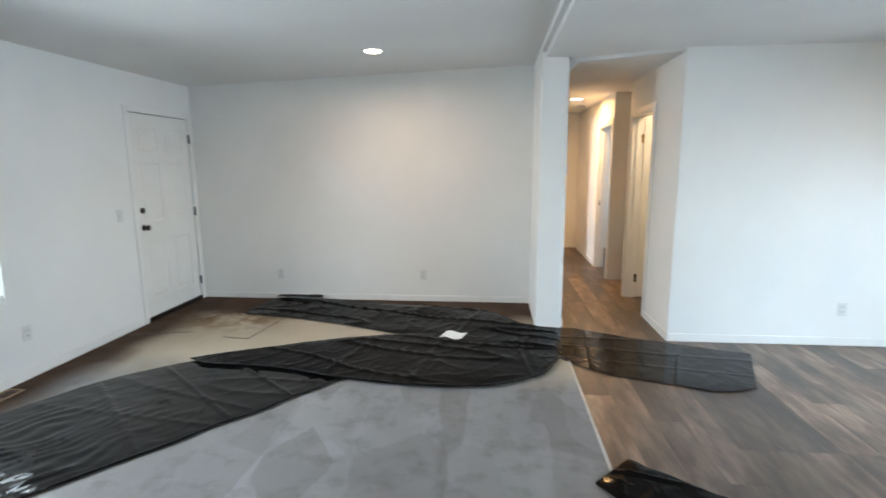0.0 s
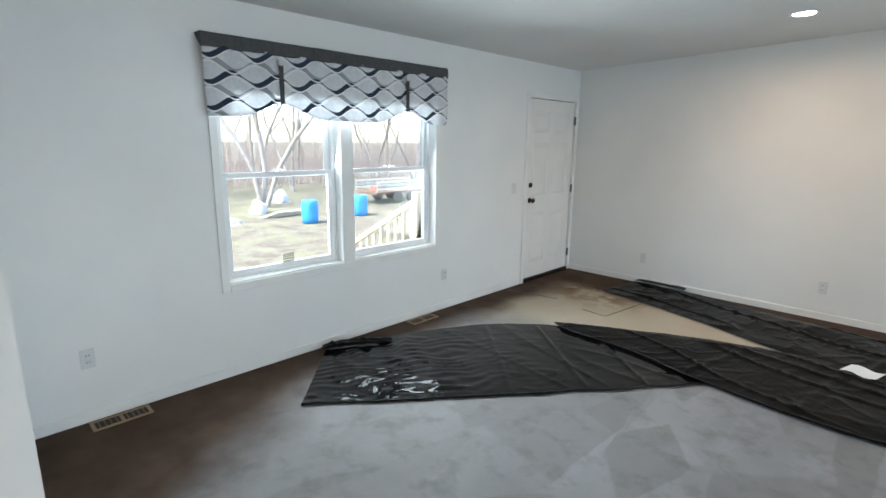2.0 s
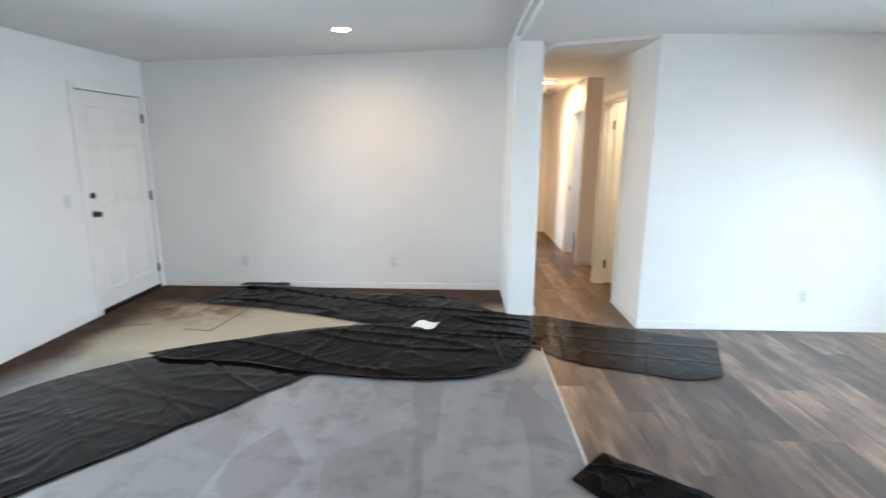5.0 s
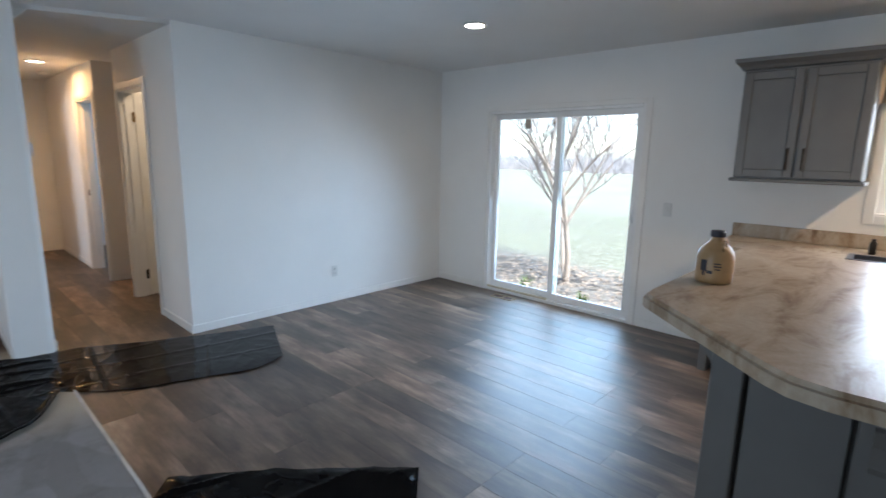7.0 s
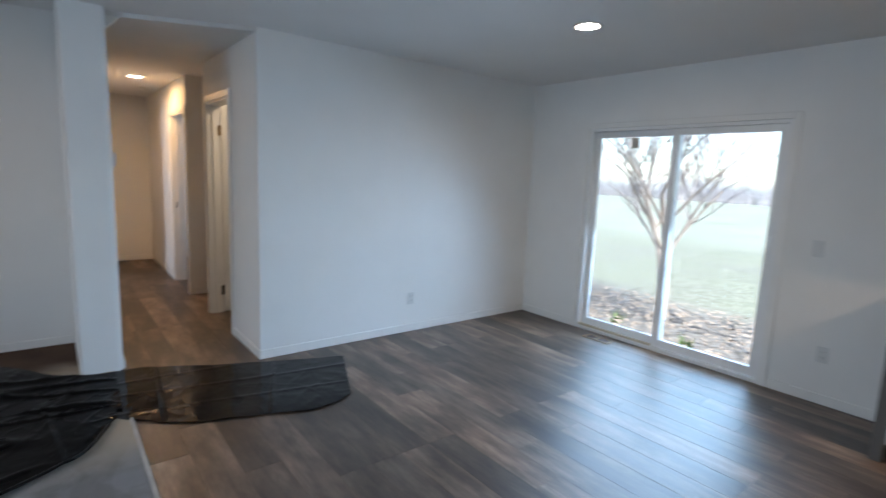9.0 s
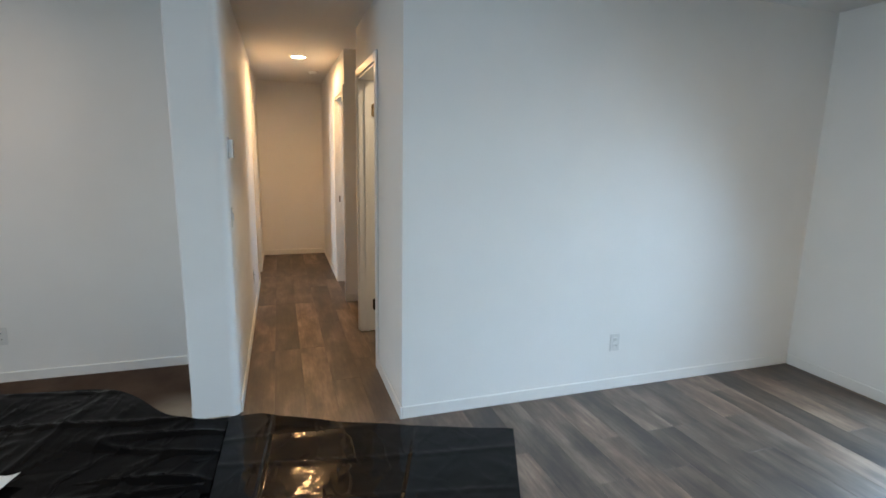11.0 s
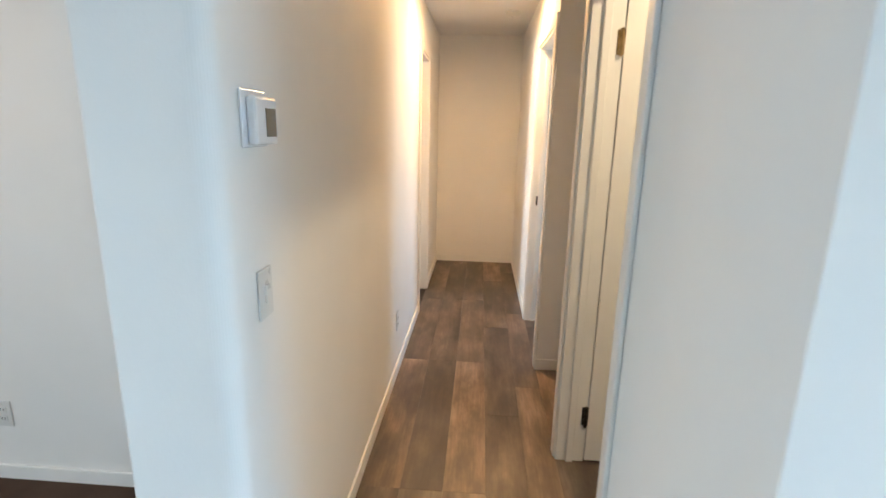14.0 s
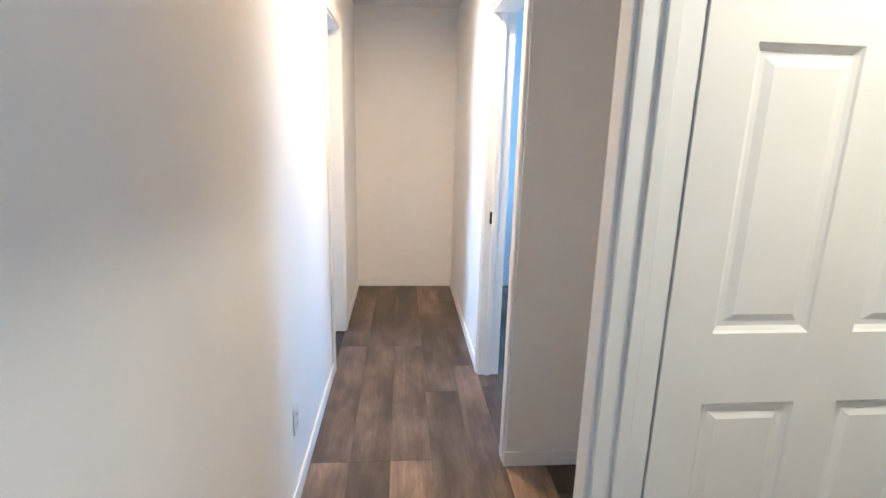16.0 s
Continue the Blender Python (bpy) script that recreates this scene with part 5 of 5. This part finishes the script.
# leaf litter and weeds by the patio
bm = bmesh.new()
for _ in range(3600):
    x, y = rnd.uniform(4.1, 7.6), rnd.uniform(-4.5, 3.0)
    s, a = rnd.uniform(0.025, 0.07), rnd.uniform(0, 6.28)
    z = -0.60 + 0.15 * min(1, (x - 4) / 2) + 0.035 + rnd.uniform(0, 0.02)
    c = [(math.cos(a + k * math.pi / 2) * s * (1 if k % 2 else 0.5), math.sin(a + k * math.pi / 2) * s * (1 if k % 2 else 0.5)) for k in range(4)]
    bm.faces.new([bm.verts.new((x + p, y + q, z + rnd.uniform(-0.01, 0.02))) for p, q in c])
tagged(part("leaf_litter", bm, LEAF), "fallen brown leaves over bare soil", "leaves", kind="stuff")
bm = bmesh.new()
for cx, cy in ((5.7, -1.3), (5.2, -2.6), (5.9, -0.2)):
    for _ in range(50):
        a, l = rnd.uniform(0, 6.28), rnd.uniform(0.08, 0.22)
        p = Vector((cx + rnd.uniform(-0.06, 0.06), cy + rnd.uniform(-0.06, 0.06), -0.5))
        d = Vector((math.cos(a) * 0.6, math.sin(a) * 0.6, 1)).normalized() * l
        sdn = Vector((-math.sin(a), math.cos(a), 0)) * 0.012
        bm.faces.new([bm.verts.new(p - sdn), bm.verts.new(p + sdn), bm.verts.new(p + d)])
tagged(part("weeds", bm, WEED), "small green weed tufts in the soil", "weeds", kind="stuff")


def barrel(x, y, label):
    b = thing("plastic_barrel", label, "barrel", group="blue barrels in the yard", at=(x, y, GZ))
    b.scale = (0.76, 0.76, 0.70)
    part("drum", lathe([(0.25, 0), (0.28, 0.03), (0.29, 0.2), (0.30, 0.3), (0.29, 0.4), (0.30, 0.6), (0.29, 0.7), (0.28, 0.86), (0.25, 0.89), (0.24, 0.885), (0.002, 0.87)], 28), BARREL, b, smooth=True)
    part("bung", lathe([(0.03, 0.87), (0.03, 0.9), (0.002, 0.9)], 12, (0.12, 0, 0)), PLATE, b)


barrel(-12.85, 2.3, "blue plastic barrel standing on the mud")
barrel(-13.1, 4.15, "blue plastic barrel standing near the trailer")
barrel(-13.5, 3.95, "blue plastic barrel standing behind another")

# wood pile and tarp heap by the tree
pile = thing("lumber_pile", "weathered lumber boards stacked by the tree", "lumber", at=(-14.4, 2.3, GZ))
pile.scale = (0.7, 0.6, 0.5)
for i in range(6):
    part("board", box(-0.1 + 0.03 * i, 0.12 + 0.03 * i, -1.0 + 0.12 * i, 0.9 + 0.1 * i, 0.02 + 0.05 * i, 0.065 + 0.05 * i, 0.006), CONCRETE, pile)
def heap(x, y, r, h, seed, label, mat):
    bm = bmesh.new()
    bmesh.ops.create_icosphere(bm, subdivisions=4, radius=1)
    for v in bm.verts:
        k = 1 + 0.35 * noise.noise(v.co * 1.6 + Vector((seed, 0, 0)))
        v.co = Vector((v.co.x * r * k, v.co.y * r * k, max(-0.02, v.co.z * h * k)))
    ob = tagged(part("tarp_heap", bm, mat, smooth=True), label, "tarp")
    ob.location = (x, y, GZ)


heap(-15.5, 2.1, 0.25, 0.42, 2, "white tarp heaped against the tree", TARP)
heap(-14.0, 0.6, 0.3, 0.14, 6, "pale tarp lying in the yard", TARP)
heap(-17.5, 3.9, 0.3, 0.45, 9, "pale covered heap behind the barrel", TARP)

# flat trailer
tl = thing("utility_trailer", "old flatbed utility trailer with slatted sides", "trailer", at=(-15.4, 7.4, GZ))
tl.scale = (0.7, 0.7, 0.62)
part("bed", box(-0.9, 0.9, -1.9, 1.9, 0.55, 0.68, 0.01), RUST, tl)
for sx in (-0.9, 0.86):
    for i in range(6):
        part("stake", box(sx, sx + 0.04, -1.85 + 0.72 * i, -1.79 + 0.72 * i, 0.68, 1.3, 0.004), RAILW, tl)
    for z in (0.78, 0.98, 1.18):
        part("side_board", box(sx + 0.045, sx + 0.065, -1.88, 1.88, z, z + 0.12, 0.004), RAILW if z != 0.98 else TARP, tl)
part("load", box(-0.2, 0.5, -1.5, -0.9, 0.685, 0.95, 0.03), REDP, tl, "faded red box on the trailer")
for sx in (-0.85, 0.85):
    for sy in (-0.45, 0.45):
        bm = lathe([(0.12, -0.09), (0.3, -0.09), (0.33, -0.05), (0.33, 0.05), (0.3, 0.09), (0.12, 0.09)], 24)
        bmesh.ops.rotate(bm, verts=bm.verts, matrix=Matrix.Rotation(radians(90), 3, "Y"))
        bmesh.ops.translate(bm, verts=bm.verts, vec=(sx, sy, 0.33))
        part("wheel", bm, DARK, tl, smooth=True)

# porch stair rail by the entry door
rail = thing("porch_stair_rail", "unpainted wooden porch stair rail with balusters", "stair rail", at=(0, 0, 0))
RX0, RX1, RY = -5.6, -7.4, -0.42
def rail_z(x, z0):
    return z0 + (x - RX0) / (RX1 - RX0) * -0.98


for nm, z0 in (("top_rail", 0.80), ("bottom_rail", 0.12)):
    bm = bmesh.new()
    a, b = Vector((RX0, RY, rail_z(RX0, z0))), Vector((RX1, RY, rail_z(RX1, z0)))
    vs = [bm.verts.new(p + Vector((0, dy, dz))) for p in (a, b) for dy, dz in ((-0.045, 0), (0.045, 0), (0.045, 0.07), (-0.045, 0.07))]
    for q in ((0, 1, 2, 3), (7, 6, 5, 4), (0, 4, 5, 1), (1, 5, 6, 2), (2, 6, 7, 3), (3, 7, 4, 0)):
        bm.faces.new([vs[i] for i in q])
    part(nm, bm, RAILW, rail)
for i in range(11):
    x = RX0 - 0.1 - 0.16 * i
    part("baluster", box(x - 0.018, x + 0.018, RY - 0.018, RY + 0.018, max(GZ, rail_z(x, 0.15)), rail_z(x, 0.82), 0.002), RAILW, rail)
part("post", box(RX0 - 0.045, RX0 + 0.045, RY - 0.045, RY + 0.045, GZ, 0.95, 0.004), RAILW, rail)
part("post", box(RX1 - 0.045, RX1 + 0.045, RY - 0.045, RY + 0.045, GZ, 0.1, 0.004), RAILW, rail)
deck = thing("porch_deck", "small unpainted wooden porch at the entry door", "porch")
for i in range(9):
    part("board", box(RX0, -4.22, RY + 0.0 + 0.15 * i, RY + 0.14 + 0.15 * i, -0.06, -0.02, 0.004), RAILW, deck)
for x in (RX0 + 0.05, -4.4):
    for y in (RY + 0.05, RY + 1.25):
        part("post", box(x - 0.045, x + 0.045, y - 0.045, y + 0.045, GZ, -0.061, 0.004), RAILW, deck)

# ---- floor planks ----
floor = thing("floor", "grey-brown wood-look vinyl plank floor", "floor", kind="structure")
PW, PL = 0.182, 1.22
plank_cache = {}


def plank_mesh(w, l):
    key = (round(w, 3), round(l, 3))
    if key not in plank_cache:
        bm = bmesh.new()
        c = 0.0009
        lo_ = [bm.verts.new((x, y, 0.0)) for x, y in ((0, 0), (w, 0), (w, l), (0, l))]
        md_ = [bm.verts.new((x, y, 0.0042)) for x, y in ((0, 0), (w, 0), (w, l), (0, l))]
        hi_ = [bm.verts.new((x, y, 0.005)) for x, y in ((c, c), (w - c, c), (w - c, l - c), (c, l - c))]
        for a, b in ((lo_, md_), (md_, hi_)):
            for i in range(4):
                bm.faces.new((a[i], a[(i + 1) % 4], b[(i + 1) % 4], b[i]))
        bm.faces.new(hi_)
        me = bpy.data.meshes.new("plank")
        bm.to_mesh(me)
        bm.free()
        me.materials.append(PLANK)
        plank_cache[key] = me
    return plank_cache[key]


def lay(x0, x1, y0, y1, seed):
    rnd = random.Random(seed)
    x = x0
    while x < x1 - 0.01:
        w = min(PW, x1 - x) - 0.0003
        y = y0 - rnd.choice((0.0, 0.3, 0.62, 0.9))
        while y < y1 - 0.01:
            a, b = max(y, y0), min(y + PL, y1)
            if b - a > 0.02:
                p = new("plank", plank_mesh(w, b - a - 0.0003))
                p.location = (x, a, -0.0055)
                p.parent = floor
            y += PL
        x += PW


lay(-0.04, XE, -6.0, YD, 1)
lay(0.0, 0.872, YD, 4.71, 2)
lay(0.872, 1.95, 0.0, 1.21, 3)
lay(0.872, 1.95, 1.30, 2.09, 4)
lay(0.872, 3.1, 2.19, 4.71, 5)
